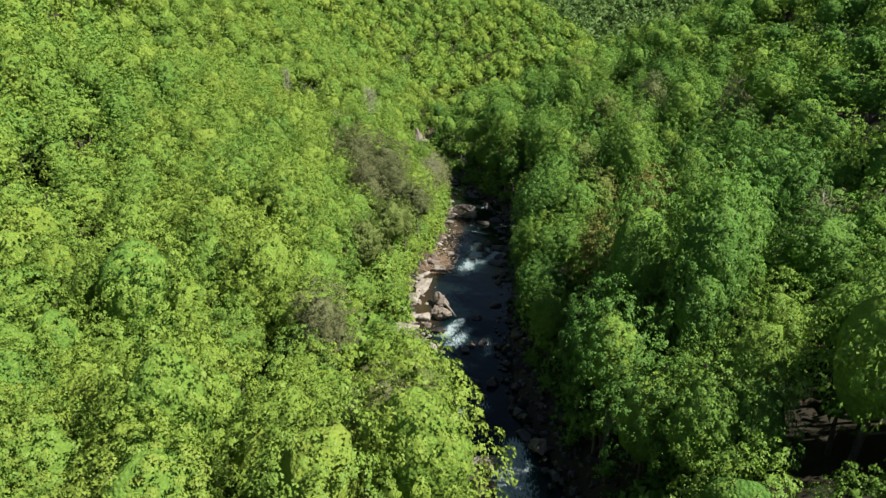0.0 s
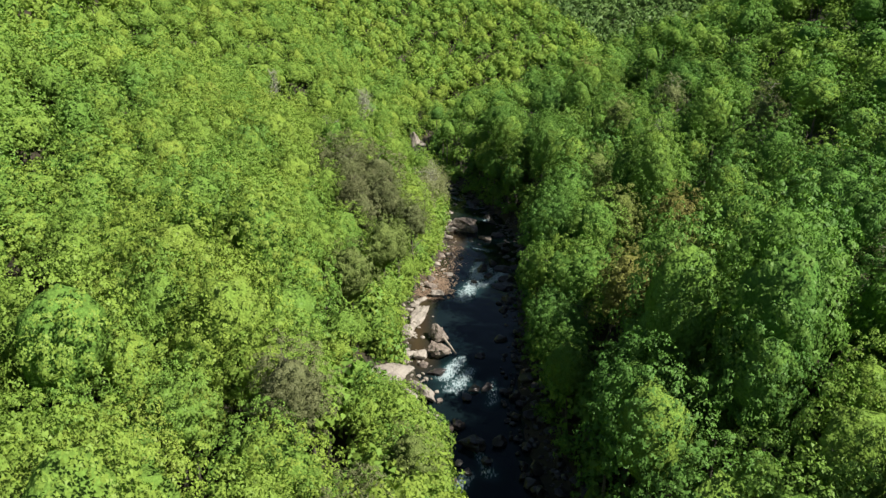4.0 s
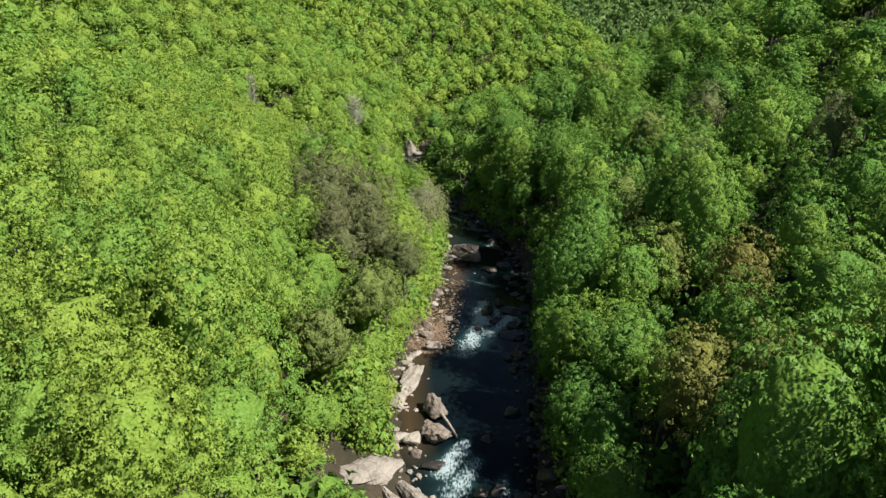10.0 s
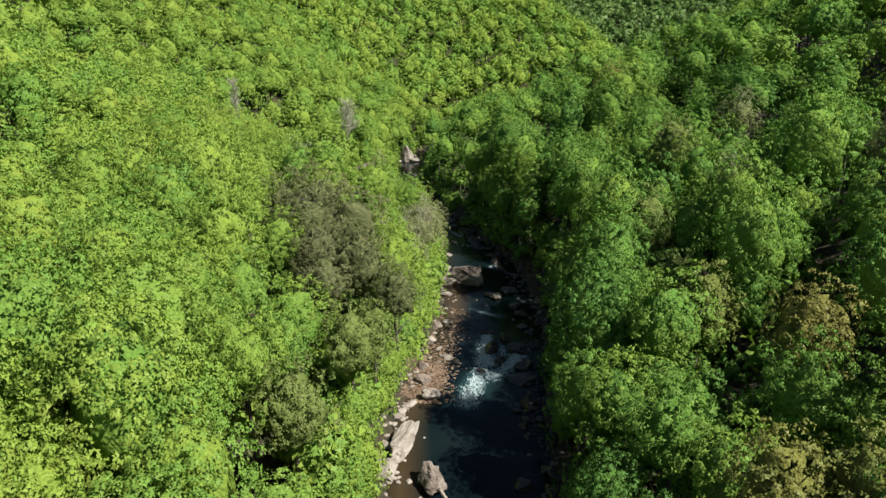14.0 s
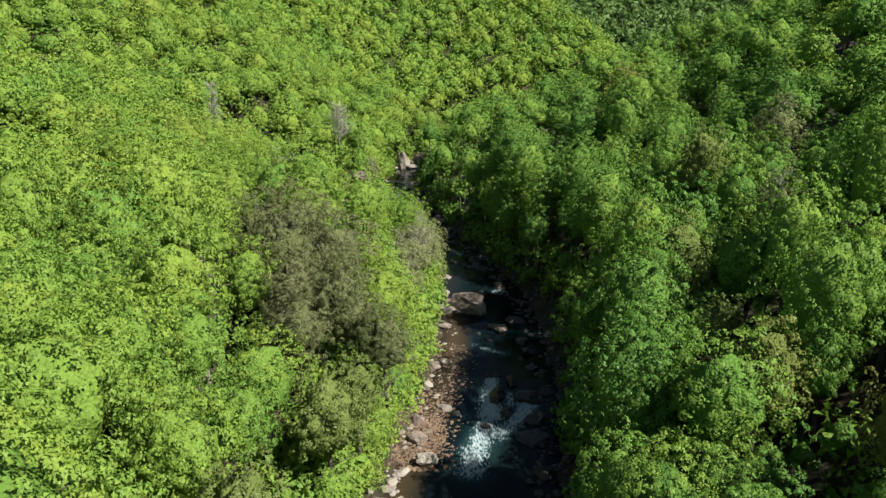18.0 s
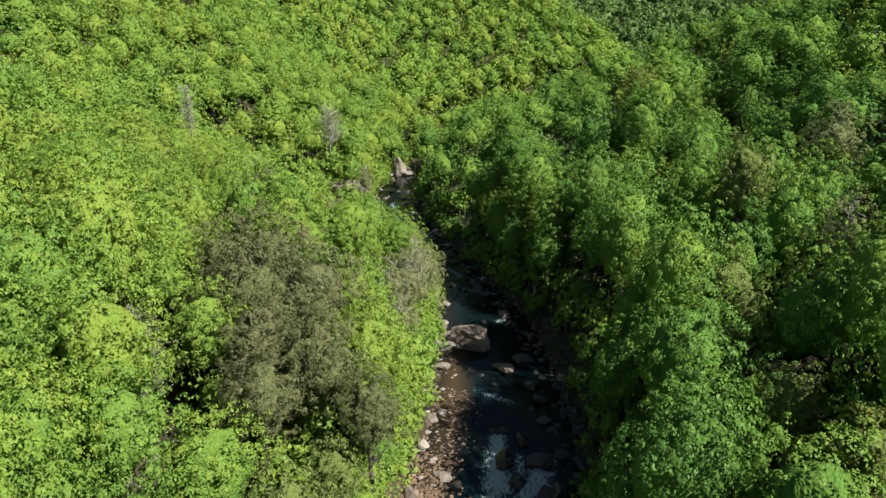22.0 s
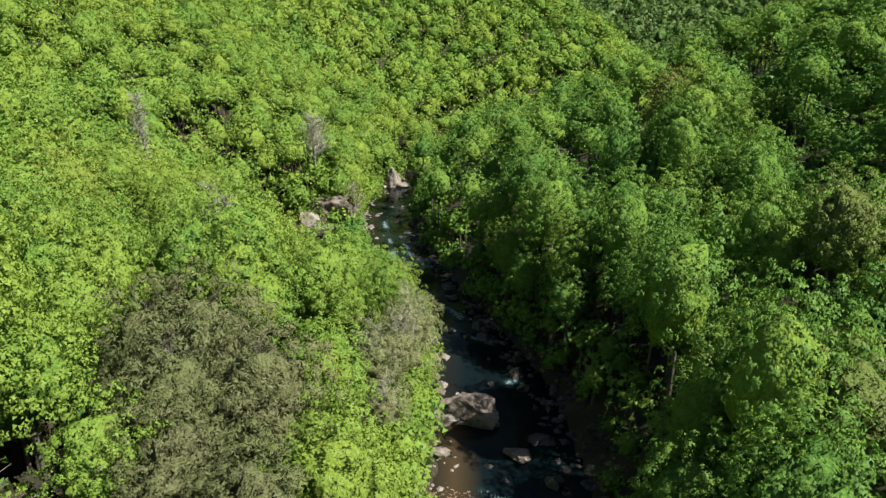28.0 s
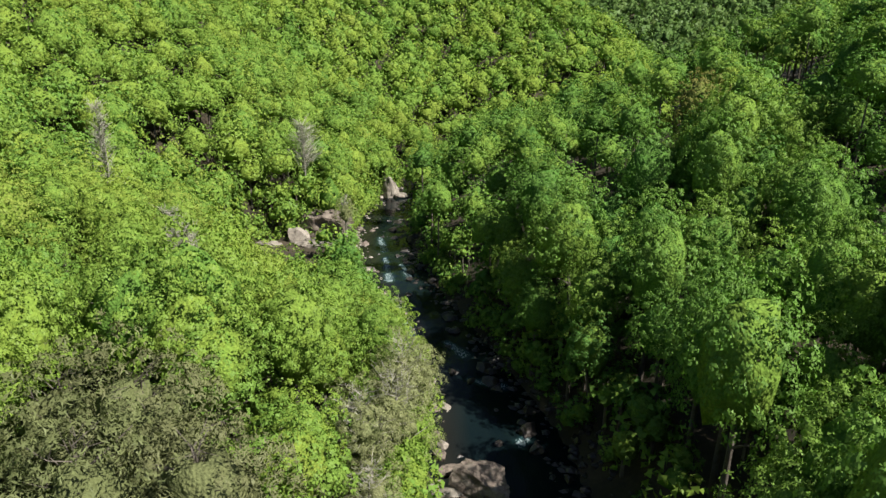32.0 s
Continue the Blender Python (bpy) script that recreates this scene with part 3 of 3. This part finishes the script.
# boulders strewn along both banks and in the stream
# those on the right bank take the wet rock with shade in its colour
STREWN = [rock_mesh(40 + k, 1.0, 0.85, 0.62, m, detail=2) for k, m in enumerate((ROCK, ROCK, ROCK_PALE, ROCK_PALE, ROCK_WET_SHADED, ROCK_WET_SHADED, ROCK_WET_SHADED, ROCK_WET_SHADED))]
r = np.random.default_rng(5)
count = 0
while count < 250:
    y = r.uniform(48, 300)
    a, b = river_edges(y)
    spot = r.random()
    if spot < 0.32:
        x, k, sz = a + r.normal(0.2, 1.1), r.integers(0, 4), r.uniform(0.4, 1.3)
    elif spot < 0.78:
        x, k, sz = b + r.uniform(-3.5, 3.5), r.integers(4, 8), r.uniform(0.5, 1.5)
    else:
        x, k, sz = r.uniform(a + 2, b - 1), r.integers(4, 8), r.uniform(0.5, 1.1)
        if 103 < y < 121 or not (68 < y < 100 or 128 < y < 137 or y > 140):
            continue
    if (x - 4) ** 2 + (y - 163) ** 2 < 25 or (x + 2) ** 2 + (y - 100) ** 2 < 16:
        continue
    ob = new("boulder", STREWN[k])
    q = Matrix.Diagonal((sz, sz * r.uniform(0.7, 1.2), sz * r.uniform(0.7, 1.1), 1))
    ob.matrix_basis = pose(x, y, max(float(ground(x, y)), -0.1) + 0.18 * sz, r.uniform(-15, 15), r.uniform(-15, 15), r.uniform(0, 360)) @ q
    tagged(ob, "weathered sandstone boulder on the river bank" if k < 4 else "boulder along the stream, darkened for wet and shade", "boulder", "river boulders")
    count += 1


def stones(seed, spots, name, label, mat):
    """Small stones too many to count, joined."""
    r = np.random.default_rng(seed)
    bm = bmesh.new()
    bmesh.ops.create_icosphere(bm, subdivisions=1, radius=1.0)
    v0 = np.array([v.co[:] for v in bm.verts])
    f0 = np.array([[v.index for v in f.verts] for f in bm.faces])
    bm.free()
    V, F = [], []
    for k, (x, y, z, s) in enumerate(spots):
        v = v0 * (1 + r.normal(0, 0.16, (len(v0), 1))) * s * np.array([1, r.uniform(0.6, 1), r.uniform(0.4, 0.7)])
        a = r.uniform(0, 6.28)
        v = v @ np.array([[math.cos(a), math.sin(a), 0], [-math.sin(a), math.cos(a), 0], [0, 0, 1]])
        V.append(v + (x, y, z))
        F.append(f0 + k * len(v0))
    ob = new(name, mesh_arrays(name, np.concatenate(V), np.concatenate(F), mat))
    return tagged(ob, label, "stones", kind="stuff")


r = np.random.default_rng(6)
bar = [(r.normal(0, 1.0), r.uniform(120, 150), 0.08 + 0.20 * r.random() ** 2) for _ in range(5200)]
bar = [(float(np.interp(y, [122, 132, 144, 150], [-3.4, -2.0, 1.4, 1.2])) + x * 1.6, y, 0, s) for x, y, s in bar]
stones(1, [(x, y, max(float(ground(x, y)), 0.08) + 0.1 * s, s) for x, y, _, s in bar], "gravel_bar", "reddish brown cobbles on a sunlit gravel bar", COBBLE)
bank = [(float(river_edges(y)[0]) + r.normal(-0.3, 1.3), y, r.uniform(0.12, 0.5)) for y in r.uniform(80, 300, 600)]
stones(2, [(x, y, max(float(ground(x, y)), 0.0) + 0.1 * s, s) for x, y, s in bank], "bank_stones", "pale cobbles along the sunlit bank", ROCK_PALE)
# right-bank cobbles: the shade there is painted into their dark tone
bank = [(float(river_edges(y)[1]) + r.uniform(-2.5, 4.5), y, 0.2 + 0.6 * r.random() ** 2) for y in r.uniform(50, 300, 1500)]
stones(3, [(x, y, max(float(ground(x, y)), 0.0) + 0.1 * s, s) for x, y, s in bank], "shaded_stones", "cobbles along the shaded bank, shade put into their colour", ROCK_WET_SHADED)

# a stranded log
for (a, b, c), (e, f, g), rad in (((-0.9, 101.8, 1.3), (0.9, 98.6, 0.35), 0.2), ((-7.6, 76, 1.8), (-5.6, 70.5, 1.4), 0.16)):
    v, q = tube([(a, b, c), ((a + e) / 2, (b + f) / 2 + 0.15, (c + g) / 2), (e, f, g)], [rad, rad * 0.85, rad * 0.5], 8)
    tagged(new("driftwood_log", mesh_arrays("driftwood_log", v, q, LOGWOOD, smooth=True)), "bleached driftwood log stranded on boulders", "log")

# ---- trees ----
r = np.random.default_rng(21)
SPECIAL = {
    "pine": [(-20.5, 145.5, 25.8, 5.6), (-21, 139.0, 25.0, 5.6), (-14.6, 140.0, 24.4, 5.2), (-12, 127, 22.5, 4.0), (-26, 146, 25, 5.2), (-18, 130.5, 22.5, 4.2), (-16, 123, 20.5, 3.6), (-6.6, 123.4, 18, 3.0), (-14, 62, 20.5, 3.6), (-5.9, 46.8, 19, 2.8)],
    "olive": [(-10.8, 109.6, 18.5, 3.4), (-13.8, 96.3, 19, 3.4), (27.5, 133, 26, 4.5), (-3.4, 62.3, 12, 2.8), (-9, 116, 16, 2.6), (36, 150, 34, 4.0), (26.2, 116.6, 22.5, 2.4)],
    "brown": [(29, 76, 25, 4.0), (20, 79, 24, 3.8), (24.5, 78.5, 24.5, 3.6), (26.4, 108.6, 23.5, 3.4), (41, 213, 39, 4.2), (46, 219, 39, 4.0), (31, 97, 26.5, 3.6)],
    "pale": [(38.7, 133.6, 31, 3.4), (54.9, 125.5, 38, 3.8), (-7.2, 156.4, 17.0, 3.7), (-4.8, 161.0, 16.0, 4.0), (-5.6, 150.3, 13.5, 2.8), (-2.6, 171.0, 13.0, 2.6), (-4.2, 166.5, 16.5, 3.9), (42, 70, 29, 3.5), (47, 152, 38, 3.6), (-21.2, 240.5, 12.5, 2.6)],
    "young": [(-5.9, 182.0, 14.0, 1.9)],
    "bare": [(-27, 124.6, 23, 3.0), (-33, 258, 26, 5.6), (-32.6, 182, 25.5, 3.2), (-29, 177, 25, 3.0), (-8.6, 158, 14, 2.4), (-52, 205, 36, 3.0)],
}
taken = np.array([q[:2] for v in SPECIAL.values() for q in v])
taken_r = np.array([q[3] for v in SPECIAL.values() for q in v])
OPEN_GROUND = [(-10.0, 92.0, 2.4), (-6.5, 89.0, 6.2), (-8.5, 86.0, 4.6), (-6.5, 107.0, 3.0), (-5.8, 113.5, 2.8), (-4.0, 98.0, 3.6), (-2.0, 131.0, 1.4), (-4.0, 122.0, 1.4), (-27.0, 245.5, 5.0), (-34.5, 241.5, 3.0), (-16.0, 285.5, 4.0), (16.5, 145.5, 2.8), (17.0, 153.0, 3.0), (16.5, 160.5, 2.4), (15.5, 138.0, 2.0)]
taken_r = np.where(taken[:, 0] > 8, taken_r * 0.8, taken_r * 0.75 + 1.0)
LOW_GROUND = [(-4.0, 58.0, 3.0), (-4.5, 66.5, 4.0), (-7.0, 75.0, 5.2), (-8.5, 82.5, 5.6)]  # where the bank's wood is young and low
taken = np.concatenate([taken, [q[:2] for q in OPEN_GROUND + LOW_GROUND]])
taken_r = np.concatenate([taken_r, [q[2] for q in OPEN_GROUND + LOW_GROUND]])


def plant(x0, x1, y0, y1, gap, seed, keep):
    """Places for trees on a jittered triangular lattice, clear of the water and the marked trees."""
    q = np.random.default_rng(seed)
    xs, ys = np.meshgrid(np.arange(x0, x1, gap), np.arange(y0, y1, gap * 0.87))
    xs = xs + (np.arange(len(xs)) % 2)[:, None] * gap / 2
    xs = (xs + q.uniform(-0.42, 0.42, xs.shape) * gap).ravel()
    ys = (ys + q.uniform(-0.42, 0.42, ys.shape) * gap).ravel()
    d, right = river_offset(xs, ys)
    ok = (d > np.where(right, 2.2, np.where(ys > 240, 1.0, 5.2))) & keep(xs, ys) & (~right | (ys > 320) | (q.random(len(xs)) < 0.97))
    ok &= np.min(np.hypot(xs[:, None] - taken[None, :, 0], ys[:, None] - taken[None, :, 1]) - taken_r[None], 1) > 1.2
    return xs[ok], ys[ok], q


HIGH = [(crown(r, 6600, 0.038, 18 + k, 0.72 + 0.05 * (k % 4), 2, (0.25, 0.42), 0.68, 200, 0.118), k) for k in range(10)]
TREES = []
for ((v, f, nr), (hv, hf)), k in HIGH:
    tree = new("broadleaf_tree")
    tagged(tree, "leafy broadleaf tree in fresh spring green on the slope", "tree", "gorge trees")
    h = 16.5
    tv, tf = limbs(r, h - 1.5, 3.4, 7)
    part("trunk", mesh_arrays("trunk", tv, tf, BARK, smooth=True), tree)
    grow, lift = np.array([4.1, 4.1, 5.6]), np.array([0, 0, h - 4.9])
    v, hv = v * grow + lift, hv * grow + lift
    part("crown", mesh_arrays("crown", v, f, LEAF, [("tint", np.zeros(len(v)))], normals=nr), tree)
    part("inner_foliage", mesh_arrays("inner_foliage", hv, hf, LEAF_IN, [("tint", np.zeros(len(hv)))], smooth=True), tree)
    TREES.append(tree)

near = lambda x, y: (x > -46) & (x < 48) & (y > 26) & (y < 205)
xs, ys, q = plant(-46, 48, 26, 205, 5.7, 3, lambda x, y: near(x, y) & ~river_offset(x, y)[1])
xr, yr, q = plant(-46, 48, 26, 205, 6.8, 13, lambda x, y: near(x, y) & river_offset(x, y)[1])
xs, ys = np.concatenate([xs, xr]), np.concatenate([ys, yr])
order = np.argsort(np.abs(xs - 3) + 0.12 * np.abs(ys - 110))
first, rest = order[:300], order[300:]
used = set()
for i in first:
    k = int(q.integers(0, 10))
    s = q.uniform(0.78, 1.24) if xs[i] > 8 else q.uniform(0.86, 1.16)
    s *= float(np.interp(ys[i], [150, 168, 182, 205], [1.0, 0.92, 0.76, 0.6])) if xs[i] < 0 else 1.0
    s *= float(np.interp(xs[i] - river_edges(ys[i])[1], [0, 6, 13], [1.02, 1.05, 1.0])) if xs[i] > 8 else 1.0
    wide = (q.uniform(0.98, 1.16), q.uniform(0.98, 1.16)) if xs[i] < 8 else (q.uniform(0.84, 1.02), q.uniform(0.84, 1.02))
    m = pose(xs[i], ys[i], float(ground(xs[i], ys[i])), q.normal(0, 2.5), q.normal(0, 2.5), q.uniform(0, 360)) @ Matrix.Diagonal((s * wide[0], s * wide[1], s, 1))
    if k in used:
        copy_thing(TREES[k], m)
    else:
        TREES[k].matrix_basis = m
        used.add(k)


def forest(name, label, count, size, variants, x, y, q, radius=(3.3, 4.8), height=(14.5, 19.5), trunks=True, mat=LEAF, mass=LEAF_IN, level=2, tufts=60, tuft=0.17):
    """The countless trees of a slope: crowns joined into one, trunks into another."""
    r = np.random.default_rng(len(x))
    vs = [crown(r, count, size, 28 + k if level > 1 else 16, 0.74, level, (0.22, 0.36) if level > 1 else (0.24, 0.42), inner=0.80 if level == 1 and height[0] > 10 else 0.68, tufts=tufts, tuft=tuft) for k in range(variants)]
    n = len(x)
    g = ground(x, y)
    h, rad = q.uniform(*height, n), q.uniform(*radius, n)
    wild = river_offset(x, y)[1] & (height[0] > 10)
    h, rad = np.where(wild, h + q.uniform(-4.0, 4.0, n), h), np.where(wild, rad * q.uniform(0.80, 1.0, n), rad * (1.06 if height[0] > 10 else 1.0))
    squash = q.uniform(0.95, 1.25, n)
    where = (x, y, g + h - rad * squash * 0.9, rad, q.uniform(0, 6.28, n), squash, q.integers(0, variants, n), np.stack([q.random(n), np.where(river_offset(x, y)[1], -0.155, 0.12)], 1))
    top = tagged(new(name), label, "forest", kind="stuff")
    v, f, t, nr = merged([a for a, _ in vs], *where)
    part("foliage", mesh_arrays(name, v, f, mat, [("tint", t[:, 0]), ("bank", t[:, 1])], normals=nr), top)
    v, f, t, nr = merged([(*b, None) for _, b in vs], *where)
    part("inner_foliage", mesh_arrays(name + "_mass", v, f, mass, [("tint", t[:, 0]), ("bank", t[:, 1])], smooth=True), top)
    if trunks:
        tv, tf = tube([(0, 0, -0.8), (0.1, 0, 8), (0.2, 0.1, 14)], [0.26, 0.18, 0.05], 4)
        v, f, t, nr = merged([(tv, tf, None)], x, y, g, np.ones(n), q.uniform(0, 6.28, n), h / 16, np.zeros(n, int), q.random(n))
        part("trunks", mesh_arrays(name + "_trunks", v, f, BARK), top)


forest("slope_wood", "mixed spring-green broadleaf wood on the gorge sides", 5000, 0.040, 6, xs[rest], ys[rest], q, tufts=180, tuft=0.12, level=2)
inner = lambda x, y: (y > 12) & (y < 205) & ~near(x, y) & (np.abs(x) < 0.72 * y + 22) & (x > -100) & (x < 95)
x, y, q = plant(-100, 95, 12, 205, 6.2, 4, inner)
some = ~river_offset(x, y)[1] | (q.random(len(x)) < 0.84)
x, y = x[some], y[some]
side = np.abs(x) < 62
forest("slope_wood", "mixed spring-green broadleaf wood on the gorge sides", 2200, 0.060, 6, x[side], y[side], q, tufts=150, tuft=0.125)
forest("upper_wood", "spring-green broadleaf wood on the upper slopes", 900, 0.088, 6, x[~side], y[~side], q, tufts=110, tuft=0.14)
mid = lambda x, y: ~inner(x, y) & ~near(x, y) & (y > 90) & (np.abs(x) < 0.74 * y + 20) & (y < 470) & (x > -250) & (x < 190)
x, y, q = plant(-250, 190, 90, 470, 6.8, 7, mid)
some = ~river_offset(x, y)[1] | (y > 330) | (q.random(len(x)) < 0.74)
x, y = x[some], y[some]
x, y = np.concatenate([x, q.uniform(44, 78, 22)]), np.concatenate([y, q.uniform(197, 214, 22)])
close = (y < 330) & (np.abs(x) < 110)
forest("bend_wood", "spring-green broadleaf wood round the river bend", 900, 0.078, 6, x[close], y[close], q, tufts=100, tuft=0.14, level=1, radius=(4.0, 5.4), height=(12, 16.5))
forest("hill_wood", "spring-green broadleaf wood covering the hillside", 225, 0.135, 5, x[~close], y[~close], q, tufts=45, tuft=0.2, level=1, radius=(4.3, 5.8), height=(12, 16.5))
back = lambda x, y: (y < 205) & ~inner(x, y) & ~near(x, y)
x, y, q = plant(-110, 105, -90, 205, 6.4, 9, back)
forest("downstream_wood", "spring-green broadleaf wood on the gorge sides downstream", 60, 0.26, 4, x, y, q, tufts=30, tuft=0.24, level=1, radius=(3.8, 5.2), height=(13, 17))
far = lambda x, y: (y >= 470) & (x > -0.13 * y) & (x < 0.58 * y) & ((y > 500) | (x < 150))
x, y, q = plant(-140, 640, 470, 1050, 9.0, 8, far)
forest("far_wood", "woods on the far side of the valley, haze put into their green", 40, 0.42, 4, x, y, q, tufts=20, tuft=0.28, trunks=False, radius=(4.4, 7.6), mat=LEAF_FAR, mass=FAR_IN, level=1)

# bushes at the water's edge


def off_rocks(x, y):
    """Clear of the bare rock and of the marked trees' feet."""
    return np.min(np.hypot(x[:, None] - [q[0] for q in OPEN_GROUND], y[:, None] - [q[1] for q in OPEN_GROUND]) - [q[2] for q in OPEN_GROUND], 1) > 0.6


q = np.random.default_rng(31)
y = q.uniform(45, 300, 480)
a, b = river_edges(y)
x = np.where(q.random(480) < 0.72, a - q.uniform(2.2, 5.5, 480), b + q.uniform(1.4, 5.0, 480))
hx, hy = q.uniform(-42, -8, 420), q.uniform(186, 227, 420)
low = (river_offset(hx, hy)[0] < 2) & (hx < river_edges(hy)[0] - 2.5) & ((hy > 210) | (q.random(420) < 0.4))
ty = q.uniform(244, 308, 260)
tx = np.interp(ty, RIVER_Y, TOE_L) - q.uniform(0.0, 16, 260) ** 1.0
x, y = np.concatenate([x, hx[low], tx]), np.concatenate([y, hy[low], ty])
ok = off_rocks(x, y)
x, y = x[ok], y[ok]
x, y = np.concatenate([x, q.uniform(-13.0, -8.0, 22)]), np.concatenate([y, q.uniform(94.0, 98.0, 22)])
forest("bank_scrub", "leafy bushes and saplings along the river banks", 120, 0.22, 4, x, y, q, tufts=30, tuft=0.22, radius=(0.9, 2.2), height=(1.5, 4.6), trunks=False, level=1)

q = np.random.default_rng(32)
n = 240
y = q.uniform(35, 300, n)
a, b = river_edges(y)
x = np.where(q.random(n) < 0.42, a - q.uniform(4.5, 10, n), b + q.uniform(2.5, 8, n))
hy = q.uniform(188, 202, 70)
hx = river_edges(hy)[0] - q.uniform(4, 30, 70)
ty = q.uniform(247, 312, 210)
tx = np.interp(ty, RIVER_Y, TOE_L) - q.uniform(1.5, 30, 210)
sy = q.uniform(202, 250, 190)
sx = np.interp(sy, RIVER_Y, TOE_L) - q.uniform(0, 13, 190)
around = [(u, v, w) for g in SPECIAL.values() for u, v, _, w in g for _ in range(4)]
turn = q.uniform(0, 6.28, len(around))
gx = np.array([u + (0.8 * w + 1.5) * math.cos(k) for (u, v, w), k in zip(around, turn)])
gy = np.array([v + (0.8 * w + 1.5) * math.sin(k) for (u, v, w), k in zip(around, turn)])
dry = river_offset(gx, gy)[0] > 2.5
ux = np.concatenate([q.uniform(16, 52, 110), q.uniform(-46, -12, 130)])
uy = np.concatenate([q.uniform(40, 200, 110), q.uniform(70, 185, 130)])
x, y = np.concatenate([x, hx, tx, sx, gx[dry], ux]), np.concatenate([y, hy, ty, sy, gy[dry], uy])
ok = off_rocks(x, y)
x, y = x[ok], y[ok]
forest("understorey", "young broadleaf trees under the taller wood", 108, 0.23, 5, x, y, q, tufts=36, tuft=0.2, radius=(1.7, 3.0), height=(5.0, 9.0), level=1)


q = np.random.default_rng(33)
y = np.arange(98, 186, 2.2) + q.uniform(-0.8, 0.8, 40)
x = river_edges(y)[0] - q.uniform(2.2, 5.2, 40)
turn, off = q.uniform(0, 6.28, 36), q.uniform(0.2, 1.1, 36)
low = [LOW_GROUND[k % 3] for k in range(36)]
x = np.concatenate([x, [k[0] + k[2] * d * math.cos(w) for k, d, w in zip(low, off, turn)]])
y = np.concatenate([y, [k[1] + k[2] * d * math.sin(w) for k, d, w in zip(low, off, turn)]])
x, y = np.concatenate([x, [-13.2, -11.2, -14.2, -9.6, -14.5]]), np.concatenate([y, [94.5, 97.0, 90.5, 99.6, 86.0]])
ok = np.min(np.hypot(x[:, None] - [k[0] for k in OPEN_GROUND], y[:, None] - [k[1] for k in OPEN_GROUND]) - [0.7 * k[2] for k in OPEN_GROUND], 1) > 0.8
forest("bank_trees", "low bright green trees leaning out from the river bank", 1400, 0.07, 5, x[ok], y[ok], q, tufts=110, tuft=0.15, radius=(2.2, 3.2), height=(5.2, 8.8))


def special_tree(kind, x, y, top, rad, seed):
    r = np.random.default_rng(seed)
    z = float(ground(x, y))
    h = top - z
    name, label, mat = {"pine": ("pine_tree", "tall pine with thin dull grey-green boughs", NEEDLE), "olive": ("olive_tree", "late-leafing tree with olive-grey foliage", LEAF_OLIVE), "brown": ("budding_tree", "broadleaf tree with brownish young leaves", LEAF_BROWN),
                        "pale": ("pale_tree", "slender tree with pale grey-green buds", PALE), "young": ("young_tree", "slender bright green young tree on the river bank", LEAF), "bare": ("bare_tree", "leafless grey tree with fine twigs", TWIG)}[kind]
    ob = tagged(new(name), label, "tree")
    ob.matrix_basis = pose(x, y, z, 0, 0, r.uniform(0, 360))
    if kind == "bare":
        v, f = limbs(r, h, rad, 8, 0.2, 0.35)
        part("trunk", mesh_arrays("trunk", v, f, TWIG, smooth=True), ob)
        v, f = bare_twigs(r, h, rad * 1.1, 260)
        part("branchwork", mesh_arrays("branchwork", v, f, TWIG), ob)
        return
    v, f = limbs(r, h - 0.6, rad * 0.9, 9, 0.22, 0.35)
    part("trunk", mesh_arrays("trunk", v, f, TWIG if kind == "pale" else BARK, smooth=True), ob)
    if kind == "pine":
        (v, f, nr), (hv, hf) = crown(r, 14000, 0.030, 44, 1.0, 3, (0.13, 0.28), 0.66, 420, 0.10, 0.55, 0.7)
        grow, lift = np.array([rad * 1.12, rad * 1.12, rad * 1.3]), np.array([0, 0, h - rad * 1.35])
        v, hv = v * grow + lift, hv * grow + lift
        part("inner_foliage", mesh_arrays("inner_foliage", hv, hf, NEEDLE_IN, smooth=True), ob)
        tv, tf = bare_twigs(r, h - 1.2, rad * 0.85, 40)
        part("branchwork", mesh_arrays("branchwork", tv, tf, BARK), ob, "fine dark twigs")
    else:
        dense = kind in ("brown", "olive")
        (v, f, nr), (hv, hf) = crown(r, 5200 if dense else 8000, 0.046 if dense else 0.030, 26, 0.85, 3, (0.2, 0.34), 0.74 if dense else 0.5, 170 if dense else 260, 0.13 if dense else 0.11, 1.0 if dense else 0.65, 0.5)
        grow, lift = np.array([rad, rad, rad * 1.4]), np.array([0, 0, h - rad * 1.35])
        v, hv = v * grow + lift, hv * grow + lift
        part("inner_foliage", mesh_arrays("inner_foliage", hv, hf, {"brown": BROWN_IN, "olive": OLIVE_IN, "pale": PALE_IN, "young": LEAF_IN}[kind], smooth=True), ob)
        if not dense:
            tv, tf = bare_twigs(r, h, rad * 1.05, 70)
            part("branchwork", mesh_arrays("branchwork", tv, tf, TWIG), ob, "fine grey twigs")
    part("crown", mesh_arrays("crown", v, f, mat, normals=nr), ob)


seed = 500
for kind, rows in SPECIAL.items():
    for x, y, top, rad in rows:
        special_tree(kind, x, y, top, rad, seed)
        seed += 1
